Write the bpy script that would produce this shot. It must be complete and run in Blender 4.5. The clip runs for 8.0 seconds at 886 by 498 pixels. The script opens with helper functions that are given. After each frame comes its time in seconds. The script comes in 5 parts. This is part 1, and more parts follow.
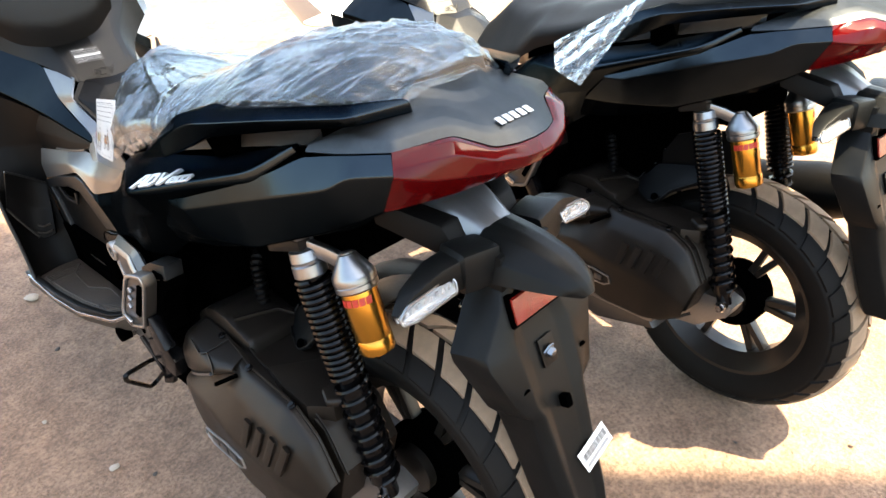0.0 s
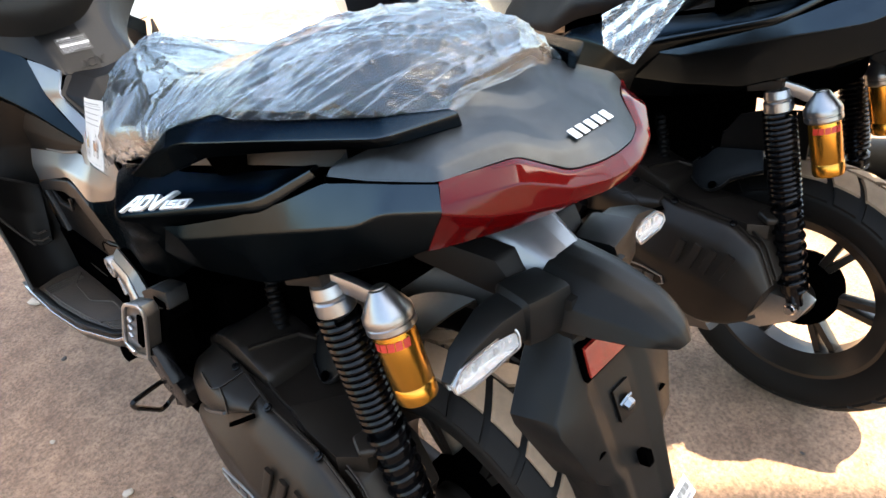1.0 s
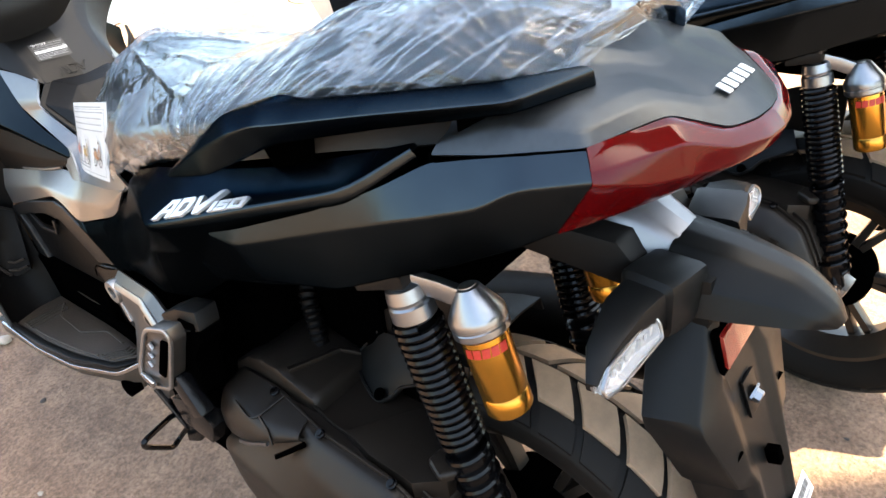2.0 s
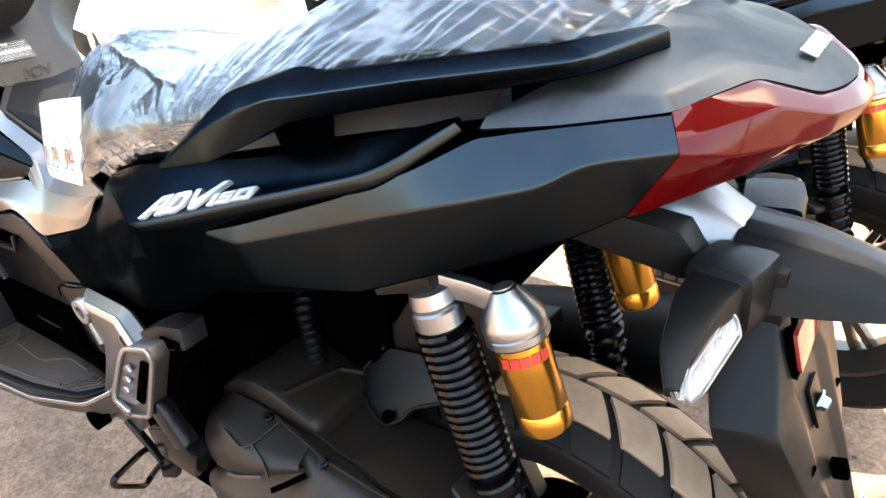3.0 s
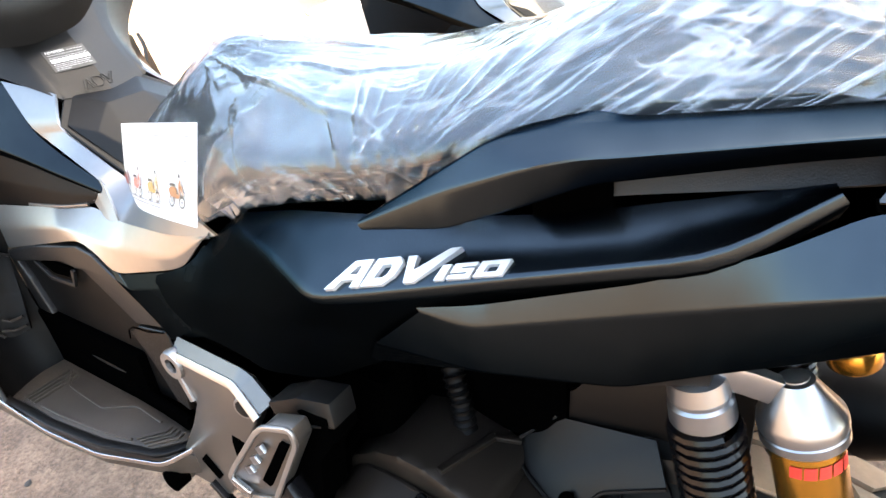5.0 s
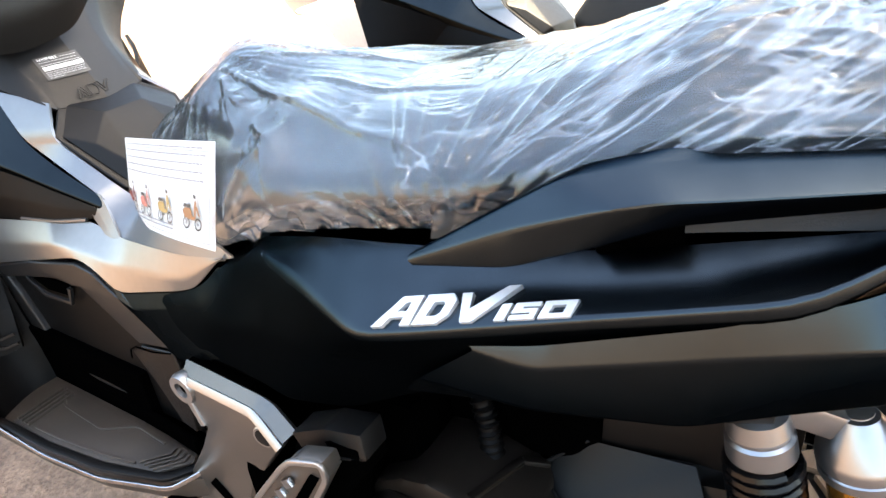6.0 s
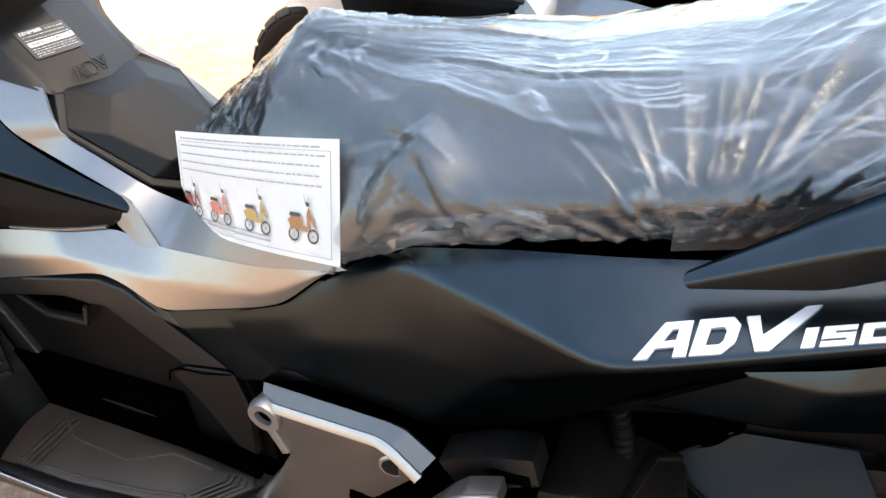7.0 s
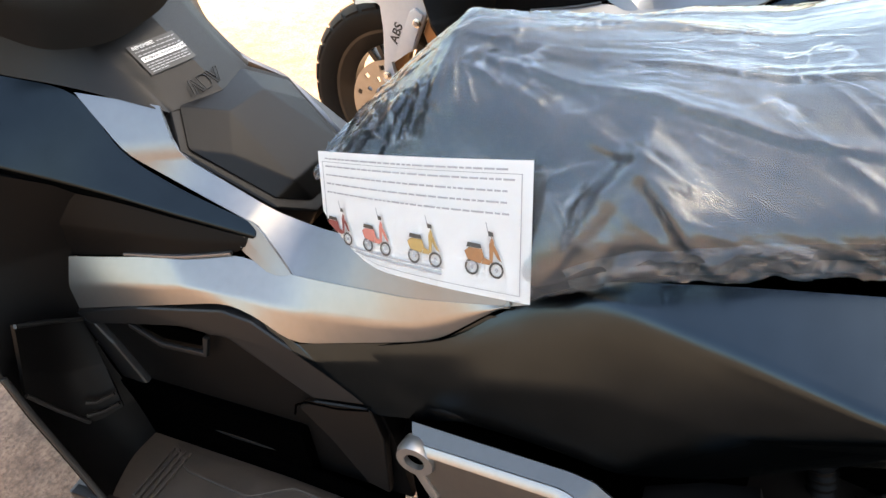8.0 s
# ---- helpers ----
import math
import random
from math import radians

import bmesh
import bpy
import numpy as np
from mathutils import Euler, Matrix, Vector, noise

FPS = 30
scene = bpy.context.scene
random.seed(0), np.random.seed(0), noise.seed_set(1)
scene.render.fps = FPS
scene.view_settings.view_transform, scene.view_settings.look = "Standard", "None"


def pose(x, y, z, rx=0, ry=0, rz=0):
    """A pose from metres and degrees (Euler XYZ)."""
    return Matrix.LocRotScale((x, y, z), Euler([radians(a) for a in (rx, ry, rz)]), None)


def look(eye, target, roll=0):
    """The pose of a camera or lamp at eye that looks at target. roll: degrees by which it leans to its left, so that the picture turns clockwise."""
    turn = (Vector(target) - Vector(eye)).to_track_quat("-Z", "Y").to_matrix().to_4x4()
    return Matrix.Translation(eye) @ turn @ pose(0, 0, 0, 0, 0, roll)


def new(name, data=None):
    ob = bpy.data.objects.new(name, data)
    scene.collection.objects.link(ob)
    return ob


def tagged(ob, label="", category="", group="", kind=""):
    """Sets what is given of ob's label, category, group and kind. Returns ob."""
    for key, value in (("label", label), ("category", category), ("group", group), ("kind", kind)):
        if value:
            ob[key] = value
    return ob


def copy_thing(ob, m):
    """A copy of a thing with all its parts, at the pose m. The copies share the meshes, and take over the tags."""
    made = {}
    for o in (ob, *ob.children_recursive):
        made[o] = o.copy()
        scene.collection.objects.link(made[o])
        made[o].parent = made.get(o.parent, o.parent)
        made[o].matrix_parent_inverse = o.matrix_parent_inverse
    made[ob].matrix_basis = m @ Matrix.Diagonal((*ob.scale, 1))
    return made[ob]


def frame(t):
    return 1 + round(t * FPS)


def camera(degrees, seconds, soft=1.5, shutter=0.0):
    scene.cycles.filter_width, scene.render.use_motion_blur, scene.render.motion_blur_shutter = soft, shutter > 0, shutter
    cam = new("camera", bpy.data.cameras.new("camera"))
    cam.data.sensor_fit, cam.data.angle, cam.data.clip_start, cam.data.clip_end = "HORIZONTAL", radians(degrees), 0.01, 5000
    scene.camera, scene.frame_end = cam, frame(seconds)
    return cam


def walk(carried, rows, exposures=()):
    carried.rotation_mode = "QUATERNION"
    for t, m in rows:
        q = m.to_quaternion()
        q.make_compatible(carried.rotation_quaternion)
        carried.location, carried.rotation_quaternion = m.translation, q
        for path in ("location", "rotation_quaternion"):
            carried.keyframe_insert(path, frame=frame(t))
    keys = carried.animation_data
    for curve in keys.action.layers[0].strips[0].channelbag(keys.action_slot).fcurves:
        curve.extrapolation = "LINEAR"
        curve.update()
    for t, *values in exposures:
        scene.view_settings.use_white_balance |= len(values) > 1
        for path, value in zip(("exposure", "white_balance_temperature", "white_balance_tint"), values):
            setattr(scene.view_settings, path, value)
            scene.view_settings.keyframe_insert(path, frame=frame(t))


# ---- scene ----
cam = camera(67.0, 8.0)
PATH = [
    (0, (-0.5128, -0.4794, 1.0872), (0.0987, 0.1202, 0.5708), -2.17),
    (0.5, (-0.4661, -0.4143, 1.0865), (0.1413, 0.1740, 0.5526), -2.49),
    (1, (-0.4283, -0.3488, 1.0746), (0.1483, 0.2474, 0.5160), -4.47),
    (2.5, (-0.4914, -0.1711, 0.9937), (0.1747, 0.3568, 0.4668), -4.73),
    (3, (-0.4808, -0.1420, 0.9690), (0.2086, 0.3742, 0.4608), -3.59),
    (3.5, (-0.4786, -0.0728, 0.9607), (0.2289, 0.3961, 0.4320), -2.76),
    (4, (-0.4906, -0.0001, 0.9649), (0.2120, 0.4872, 0.4464), -2.62),
    (4.5, (-0.4881, 0.0543, 0.9657), (0.2131, 0.5423, 0.4459), -2.69),
    (6, (-0.4866, 0.1430, 0.9860), (0.2298, 0.5945, 0.4541), -1.83),
    (6.5, (-0.4873, 0.2221, 0.9693), (0.2637, 0.5731, 0.4101), 0.56),
    (7, (-0.5135, 0.3636, 0.9877), (0.2383, 0.6541, 0.3958), 0.93),
    (7.5, (-0.5056, 0.4433, 0.9789), (0.2376, 0.7418, 0.3802), -0.46),
    (8, (-0.4941, 0.4947, 0.9757), (0.2331, 0.8225, 0.3725), -2.32),
]
walk(cam, [(t, look(eye, target, roll)) for t, eye, target, roll in PATH], [(0, 2.93, 7700, 4), (1, 3.00, 7600, 4), (2.5, 3.12, 7700, 4), (3, 3.60, 7700, 4), (3.5, 3.86, 7700, 4), (4.5, 3.86, 7600, 4), (6, 3.42, 7700, 5), (7, 3.03, 8000, 5), (8, 2.85, 8000, 5)])

# ---- light ----
world = bpy.data.worlds.new("sky")
scene.world = world
world.use_nodes = True
wn = world.node_tree
sky = wn.nodes.new("ShaderNodeTexSky")
sky.sky_type = 'NISHITA'
sky.sun_disc = False
SUN_ELEVATION, SUN_TOWARDS = radians(68), Vector((0.61, -0.79, 0)).normalized()
sky.sun_elevation = SUN_ELEVATION
sky.sun_rotation = math.atan2(SUN_TOWARDS.x, SUN_TOWARDS.y)
sky.dust_density = 2.5
wn.links.new(sky.outputs[0], wn.nodes["Background"].inputs[0])
wn.nodes["Background"].inputs[1].default_value = 0.15
sun_data = bpy.data.lights.new("sun", 'SUN')
sun_data.energy, sun_data.angle, sun_data.color = 4.8, radians(0.6), (1.0, 0.91, 0.78)
sun = new("sun", sun_data)
towards = SUN_TOWARDS * math.cos(SUN_ELEVATION) + Vector((0, 0, math.sin(SUN_ELEVATION)))
sun.rotation_euler = towards.to_track_quat('Z', 'Y').to_euler()


# ---- materials ----
def material(name, colour, rough=0.5, metal=0.0, mottle=0.15, scale=30.0, bump=0.0, bump_scale=400.0, dust=0.0,
             dust_colour=(0.45, 0.30, 0.19), spec=0.5, coat=0.0, vary=0.03, edge=1.0):
    """A procedural surface: base colour broken at two scales, gloss that varies, fine relief, and dust in patches."""
    m = bpy.data.materials.new(name)
    m.use_nodes = True
    n, l = m.node_tree.nodes, m.node_tree.links
    b = n["Principled BSDF"]
    co = n.new("ShaderNodeTexCoord")
    big = n.new("ShaderNodeTexNoise")
    big.inputs["Scale"].default_value, big.inputs["Detail"].default_value = scale, 6
    fine = n.new("ShaderNodeTexNoise")
    fine.inputs["Scale"].default_value, fine.inputs["Detail"].default_value = scale * 9, 4
    l.new(co.outputs["Object"], big.inputs["Vector"])
    l.new(co.outputs["Object"], fine.inputs["Vector"])
    add = n.new("ShaderNodeMath")
    add.operation = 'ADD'
    l.new(big.outputs[0], add.inputs[0])
    l.new(fine.outputs[0], add.inputs[1])
    ramp = n.new("ShaderNodeMapRange")
    ramp.inputs[1].default_value, ramp.inputs[2].default_value = 0.6, 1.4
    ramp.inputs[3].default_value, ramp.inputs[4].default_value = 1 - mottle, 1 + mottle
    l.new(add.outputs[0], ramp.inputs[0])
    mul = n.new("ShaderNodeVectorMath")
    mul.operation = 'SCALE'
    mul.inputs[0].default_value = colour
    l.new(ramp.outputs[0], mul.inputs["Scale"])
    out = mul.outputs[0]
    if dust:
        grime = n.new("ShaderNodeTexNoise")
        grime.inputs["Scale"].default_value, grime.inputs["Detail"].default_value = scale * 0.5, 8
        grime.inputs["Roughness"].default_value = 0.7
        l.new(co.outputs["Object"], grime.inputs["Vector"])
        lim = n.new("ShaderNodeMapRange")
        lim.inputs[1].default_value, lim.inputs[2].default_value = 0.35, 0.75
        lim.inputs[3].default_value, lim.inputs[4].default_value = 0.25 * dust, dust
        l.new(grime.outputs[0], lim.inputs[0])
        mix = n.new("ShaderNodeMix")
        mix.data_type = 'RGBA'
        mix.inputs["B"].default_value = (*dust_colour, 1)
        l.new(lim.outputs[0], mix.inputs["Factor"])
        l.new(out, mix.inputs["A"])
        out = mix.outputs["Result"]
    l.new(out, b.inputs["Base Color"])
    rr = n.new("ShaderNodeMapRange")
    rr.inputs[1].default_value, rr.inputs[2].default_value = 0.6, 1.4
    rr.inputs[3].default_value, rr.inputs[4].default_value = max(0.02, rough - vary), min(1, rough + vary)
    l.new(add.outputs[0], rr.inputs[0])
    l.new(rr.outputs[0], b.inputs["Roughness"])
    b.inputs["Metallic"].default_value = metal
    b.inputs["Specular IOR Level"].default_value = spec
    b.inputs["Coat Weight"].default_value = coat
    b.inputs["Specular Tint"].default_value = (edge, edge, edge, 1)
    if bump:
        tex = n.new("ShaderNodeTexNoise")
        tex.inputs["Scale"].default_value, tex.inputs["Detail"].default_value = bump_scale, 3
        l.new(co.outputs["Object"], tex.inputs["Vector"])
        bp = n.new("ShaderNodeBump")
        bp.inputs["Strength"].default_value, bp.inputs["Distance"].default_value = bump, 0.002
        l.new(tex.outputs[0], bp.inputs["Height"])
        l.new(bp.outputs[0], b.inputs["Normal"])
    return m


PAINT = material("satin_black_metallic_paint", (0.0290, 0.0370, 0.0440), 0.26, 1.0, 0.12, 5, 0, 900, spec=0.50, vary=0.012, edge=0.28)
WING = material("satin_black_shield_paint", (0.018, 0.0225, 0.026), 0.32, 1.0, 0.12, 5, 0, 900, vary=0.012, edge=0.3)
PLASTIC = material("grained_black_plastic", (0.00132, 0.00132, 0.001452), 0.40, 0, 0.25, 14, 0.12, 1500, dust=0.003, spec=0.16)
SHIELD = material("matt_black_plastic", (0.0012, 0.0012, 0.0013), 0.5, 0, 0.25, 14, 0.12, 1500, dust=0.002, spec=0.08)
COVER = material("grained_grey_plastic", (0.0030, 0.0028, 0.0027), 0.42, 0, 0.2, 14, 0.12, 1500, dust=0.005, spec=0.22)
TAIL = material("dusty_grey_plastic", (0.052, 0.058, 0.062), 0.36, 0.85, 0.15, 14, 0.08, 1500, dust=0.010, spec=0.30, edge=0.35)
GUARD = material("grey_black_plastic", (0.00363, 0.004092, 0.00429), 0.36, 0, 0.15, 10, 0.08, 1500, dust=0.002, spec=0.11)
BOARD = material("dusty_board_rubber", (0.0066, 0.006468, 0.00627), 0.42, 0, 0.25, 18, 0.15, 900, dust=0.060, spec=0.50)
ENGINE = material("dusty_case_plastic", (0.00231, 0.002178, 0.002112), 0.42, 0, 0.3, 10, 0.15, 900, dust=0.024, spec=0.20)
FOOT = material("footwell_plastic", (0.0050, 0.0052, 0.0056), 0.40, 0, 0.2, 14, 0.10, 1500, dust=0.006, spec=0.28)
# near-black for small dark parts, and for gaps and recesses whose shade it paints
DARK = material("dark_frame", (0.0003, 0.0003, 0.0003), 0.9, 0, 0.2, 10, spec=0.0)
RUBBER = material("tyre_rubber", (0.001848, 0.001848, 0.001848), 0.65, 0, 0.2, 12, 0.1, 700, dust=0.008, spec=0.15)
TREAD = material("dusty_tread", (0.150, 0.100, 0.064), 0.85, 0, 0.25, 14, 0.15, 500, dust=0.55)
STEEL_BLACK = material("black_spring_enamel", (0.0018, 0.0018, 0.0021), 0.18, 0, 0.2, 30, dust=0.001, spec=0.16)
CASTING = material("dull_silver_casting", (0.0858, 0.08712, 0.09108), 0.36, 0.85, 0.08, 14, 0.05, 900, dust=0.03, vary=0.012)
SILVER = material("satin_silver_paint", (0.1584, 0.165, 0.1749), 0.36, 0.85, 0.06, 12, 0, 1200, dust=0.05, vary=0.012)
BRACKET = material("painted_alloy", (0.112, 0.105, 0.098), 0.33, 0.85, 0.06, 12, 0, 900, dust=0.10, vary=0.012)
PANEL = material("satin_silver_panel_paint", (0.215, 0.208, 0.20), 0.30, 0.85, 0.06, 12, 0, 900, dust=0.05, vary=0.012)
ALLOY = material("cast_alloy", (0.2772, 0.2706, 0.264), 0.38, 0.9, 0.08, 20, dust=0.06, vary=0.012)
CAP = material("machined_alloy", (0.2376, 0.2442, 0.2574), 0.30, 0.95, 0.04, 20, vary=0.012)
GOLD = material("gold_anodised", (0.495, 0.2376, 0.0396), 0.25, 0.95, 0.04, 20, vary=0.012)
CHROME = material("chrome", (0.495, 0.495, 0.5016), 0.12, 1.0, 0.05, 20, vary=0.012)
EMBLEM = material("bright_emblem_metal", (0.528, 0.5346, 0.5478), 0.34, 0.55, 0.04, 20, vary=0.012)
RED_INK = material("red_ink", (0.363, 0.0198, 0.0132), 0.45)
WHITE_INK = material("white_ink", (0.495, 0.495, 0.4884), 0.4)
BLACK_INK = material("black_ink", (0.0132, 0.0132, 0.0132), 0.5)
GREY_INK = material("grey_ink", (0.231, 0.231, 0.2376), 0.6)
PAPER = material("paper", (0.68, 0.68, 0.67), 0.6, 0, 0.03, 8, 0.02, 300)
SEAT = material("seat_vinyl", (0.00264, 0.002772, 0.003168), 0.55, 0, 0.15, 20, spec=0.15)
RIM = material("black_rim_paint", (0.0066, 0.00627, 0.00594), 0.32, 0.3, 0.15, 12, dust=0.03)
WHITE_PAINT = material("pale_silver_paint", (0.4092, 0.4356, 0.462), 0.35, 0.3, 0.05, 12, dust=0.04)
BRONZE = material("bronze_fork_paint", (0.2376, 0.1254, 0.0594), 0.35, 0.7, 0.1, 12)
CANOPY = material("galvanised_sheet", (0.231, 0.2376, 0.2442), 0.5, 0.4, 0.15, 3)
DISC = material("brake_disc_steel", (0.297, 0.2772, 0.2508), 0.35, 0.9, 0.1, 30)


def ground_material():
    m = bpy.data.materials.new("packed_red_earth")
    m.use_nodes = True
    n, l = m.node_tree.nodes, m.node_tree.links
    b = n["Principled BSDF"]
    co = n.new("ShaderNodeTexCoord")
    def noisy(scale, detail, rough=0.6):
        t = n.new("ShaderNodeTexNoise")
        t.inputs["Scale"].default_value, t.inputs["Detail"].default_value, t.inputs["Roughness"].default_value = scale, detail, rough
        l.new(co.outputs["Object"], t.inputs["Vector"])
        return t.outputs[0]
    a, c, d = noisy(1.6, 8), noisy(14, 8, 0.7), noisy(130, 4)
    ramp = n.new("ShaderNodeValToRGB")
    ramp.color_ramp.elements[0].color, ramp.color_ramp.elements[0].position = (0.110, 0.0630, 0.0405, 1), 0.37
    ramp.color_ramp.elements[1].color, ramp.color_ramp.elements[1].position = (0.265, 0.1650, 0.1080, 1), 0.64
    mixv = n.new("ShaderNodeMath")
    mixv.operation = 'MULTIPLY_ADD'
    mixv.inputs[1].default_value = 0.5
    l.new(a, mixv.inputs[0])
    half = n.new("ShaderNodeMath")
    half.operation = 'MULTIPLY'
    half.inputs[1].default_value = 0.5
    l.new(c, half.inputs[0])
    l.new(half.outputs[0], mixv.inputs[2])
    l.new(mixv.outputs[0], ramp.inputs[0])
    grit = n.new("ShaderNodeMapRange")
    grit.inputs[1].default_value, grit.inputs[2].default_value, grit.inputs[3].default_value, grit.inputs[4].default_value = 0.32, 0.68, 0.60, 1.32
    l.new(d, grit.inputs[0])
    sc = n.new("ShaderNodeVectorMath")
    sc.operation = 'SCALE'
    l.new(ramp.outputs[0], sc.inputs[0])
    l.new(grit.outputs[0], sc.inputs["Scale"])
    l.new(sc.outputs[0], b.inputs["Base Color"])
    b.inputs["Roughness"].default_value = 0.9
    bp = n.new("ShaderNodeBump")
    bp.inputs["Strength"].default_value, bp.inputs["Distance"].default_value = 1.0, 0.016
    su = n.new("ShaderNodeMath")
    su.operation = 'MULTIPLY_ADD'
    su.inputs[1].default_value = 0.25
    l.new(d, su.inputs[0])
    l.new(c, su.inputs[2])
    l.new(su.outputs[0], bp.inputs["Height"])
    l.new(bp.outputs[0], b.inputs["Normal"])
    return m


def lens_material(name, colour, rough=0.08, see=0.5):
    """Coloured clear plastic: a glossy tinted body that lets part of what is behind it through."""
    m = bpy.data.materials.new(name)
    m.use_nodes = True
    n, l = m.node_tree.nodes, m.node_tree.links
    b = n["Principled BSDF"]
    b.inputs["Base Color"].default_value = (*colour, 1)
    b.inputs["Roughness"].default_value = rough
    b.inputs["Coat Weight"].default_value = 0.25
    b.inputs["Specular IOR Level"].default_value = 0.25
    b.inputs["Coat Roughness"].default_value = 0.04
    tr = n.new("ShaderNodeBsdfTransparent")
    tr.inputs[0].default_value = (*[min(1, c * 1.6 + 0.02) for c in colour], 1)
    mix = n.new("ShaderNodeMixShader")
    mix.inputs[0].default_value = see
    l.new(b.outputs[0], mix.inputs[1])
    l.new(tr.outputs[0], mix.inputs[2])
    l.new(mix.outputs[0], n["Material Output"].inputs["Surface"])
    return m


LENS_RED = lens_material("red_lens", (0.10, 0.0012, 0.0022), 0.09, 0.45)
LENS_CLEAR = lens_material("clear_lens", (0.75, 0.77, 0.80), 0.05, 0.78)
REFLECTOR = material("red_reflector", (0.16, 0.008, 0.006), 0.15, 0.2, 0.2, 60, 0.4, 900, coat=0.8)


# ---- mesh helpers ----
def V(h, y, z):
    """A point of the left side: h is its distance from the scooter's middle plane."""
    return Vector((-h, y, z))


def finish(bm, name, mat, smooth=35):
    me = bpy.data.meshes.new(name)
    bmesh.ops.recalc_face_normals(bm, faces=bm.faces)
    bm.to_mesh(me)
    bm.free()
    me.materials.append(mat)
    me.shade_smooth()
    me.set_sharp_from_angle(angle=radians(smooth))
    return me


def part(name, bm, mat, parent, label="", smooth=35):
    ob = new(name, finish(bm, name, mat, smooth))
    ob.parent = parent
    if label:
        tagged(ob, label)
    return ob


def twin(ob):
    """The same part on the other side of its thing."""
    me = ob.data.copy()
    me.transform(Matrix.Diagonal((-1, 1, 1, 1)))
    me.flip_normals()
    two = new(ob.name.split(".")[0], me)
    two.parent = ob.parent
    if "label" in ob:
        tagged(two, ob["label"])
    for kid in ob.children:
        k = twin(kid)
        k.parent = two
    return two


def spline(pts, n):
    """Catmull-Rom through pts, n steps a span."""
    p = [Vector(q) for q in pts]
    p = [2 * p[0] - p[1]] + p + [2 * p[-1] - p[-2]]
    out = []
    for i in range(1, len(p) - 2):
        for k in range(n):
            t = k / n
            a, b, c, d = p[i - 1:i + 3]
            out.append(0.5 * (2 * b + (c - a) * t + (2 * a - 5 * b + 4 * c - d) * t * t + (3 * b - a - 3 * c + d) * t ** 3))
    return out + [p[-2]]


def rounded(pts, r, closed=False, steps=3):
    """A polyline whose corners are rounded off, with the same count of points for the same count of corners."""
    n, out = len(pts), []
    for i, p in enumerate(pts):
        if not closed and i in (0, n - 1):
            out.append(p.copy())
            continue
        a, b = pts[i - 1] - p, pts[(i + 1) % n] - p
        ra, rb = min(r, a.length * 0.4), min(r, b.length * 0.4)
        s, e = p + a.normalized() * ra, p + b.normalized() * rb
        for k in range(steps + 1):
            t = k / steps
            out.append((1 - t) ** 2 * s + 2 * t * (1 - t) * p + t * t * e)
    return out


def grid(rows, closed=False, bm=None, caps=False):
    """Quads over rows of points."""
    bm = bm or bmesh.new()
    vs = [[bm.verts.new(p) for p in row] for row in rows]
    for a, b in zip(vs, vs[1:]):
        m = len(a)
        for j in range(m if closed else m - 1):
            q = (a[j], a[(j + 1) % m], b[(j + 1) % m], b[j])
            bm.faces.new(q)
    if caps:
        bm.faces.new(vs[0])
        bm.faces.new(vs[-1])
    return bm


def thicken(bm, t):
    """Gives an open sheet thickness inwards, away from its outer (left, rear, upper) side."""
    bmesh.ops.recalc_face_normals(bm, faces=bm.faces)
    out = Vector((-.75, -.3, .6))
    if sum(f.normal.dot(out) * f.calc_area() for f in bm.faces) < 0:
        bmesh.ops.reverse_faces(bm, faces=bm.faces[:])
    bm.normal_update()
    edge = [e for e in bm.edges if e.is_boundary]
    faces = bm.faces[:]
    back = {v: bm.verts.new(v.co - v.normal * t) for v in bm.verts[:]}
    for f in faces:
        bm.faces.new([back[v] for v in reversed(f.verts)])
    for e in edge:
        p, q = e.verts
        bm.faces.new((p, q, back[q], back[p]))
    return bm


def loft(rails, r=0.006, n=5, t=0.004, bm=None, straight=False, r_end=None, along=0.004):
    """A panel through rails of (h, y, z), smooth (or straight) along them and with rounded creases across them."""
    if straight:
        lines = [rounded([V(*p) for p in rail], along) for rail in rails]
    else:
        lines = [spline([V(*p) for p in rail], n) for rail in rails]
    m = len(lines[0])
    rows = [rounded([line[i] for line in lines], r + ((r_end or r) - r) * i / (m - 1)) for i in range(m)]
    bm = grid(rows, bm=bm)
    return thicken(bm, t) if t else bm


def sweep(path, section, up=(0, 0, 1), bm=None, closed=False, scales=None):
    """A bar: the closed section, (across, up) pairs, carried along path."""
    pts = [Vector(p) for p in path]
    rows = []
    for i, p in enumerate(pts):
        a = pts[i - 1] if i or closed else p
        b = pts[(i + 1) % len(pts)] if i < len(pts) - 1 or closed else p
        d = (b - a).normalized()
        side = d.cross(Vector(up)).normalized()
        top = side.cross(d)
        k = scales[i] if scales else 1
        rows.append([p + side * u * k + top * w * k for u, w in section])
    if closed:
        rows.append([q.copy() for q in rows[0]])
    bm = grid(rows, True, bm, caps=not closed)
    if closed:
        bmesh.ops.remove_doubles(bm, verts=bm.verts[:], dist=1e-6)
    return bm


def ring(r, n=12, squash=1.0):
    return [(r * math.cos(2 * math.pi * i / n), r * squash * math.sin(2 * math.pi * i / n)) for i in range(n)]


def lathe(profile, base, axis, n=32, bm=None, caps=True):
    """A turned body: profile of (along, radius) from base along axis."""
    axis = Vector(axis).normalized()
    s = axis.orthogonal().normalized()
    t = axis.cross(s)
    rows = [[Vector(base) + axis * u + (s * math.cos(2 * math.pi * i / n) + t * math.sin(2 * math.pi * i / n)) * max(r, 1e-4) for i in range(n)] for u, r in profile]
    return grid(rows, True, bm, caps=caps)


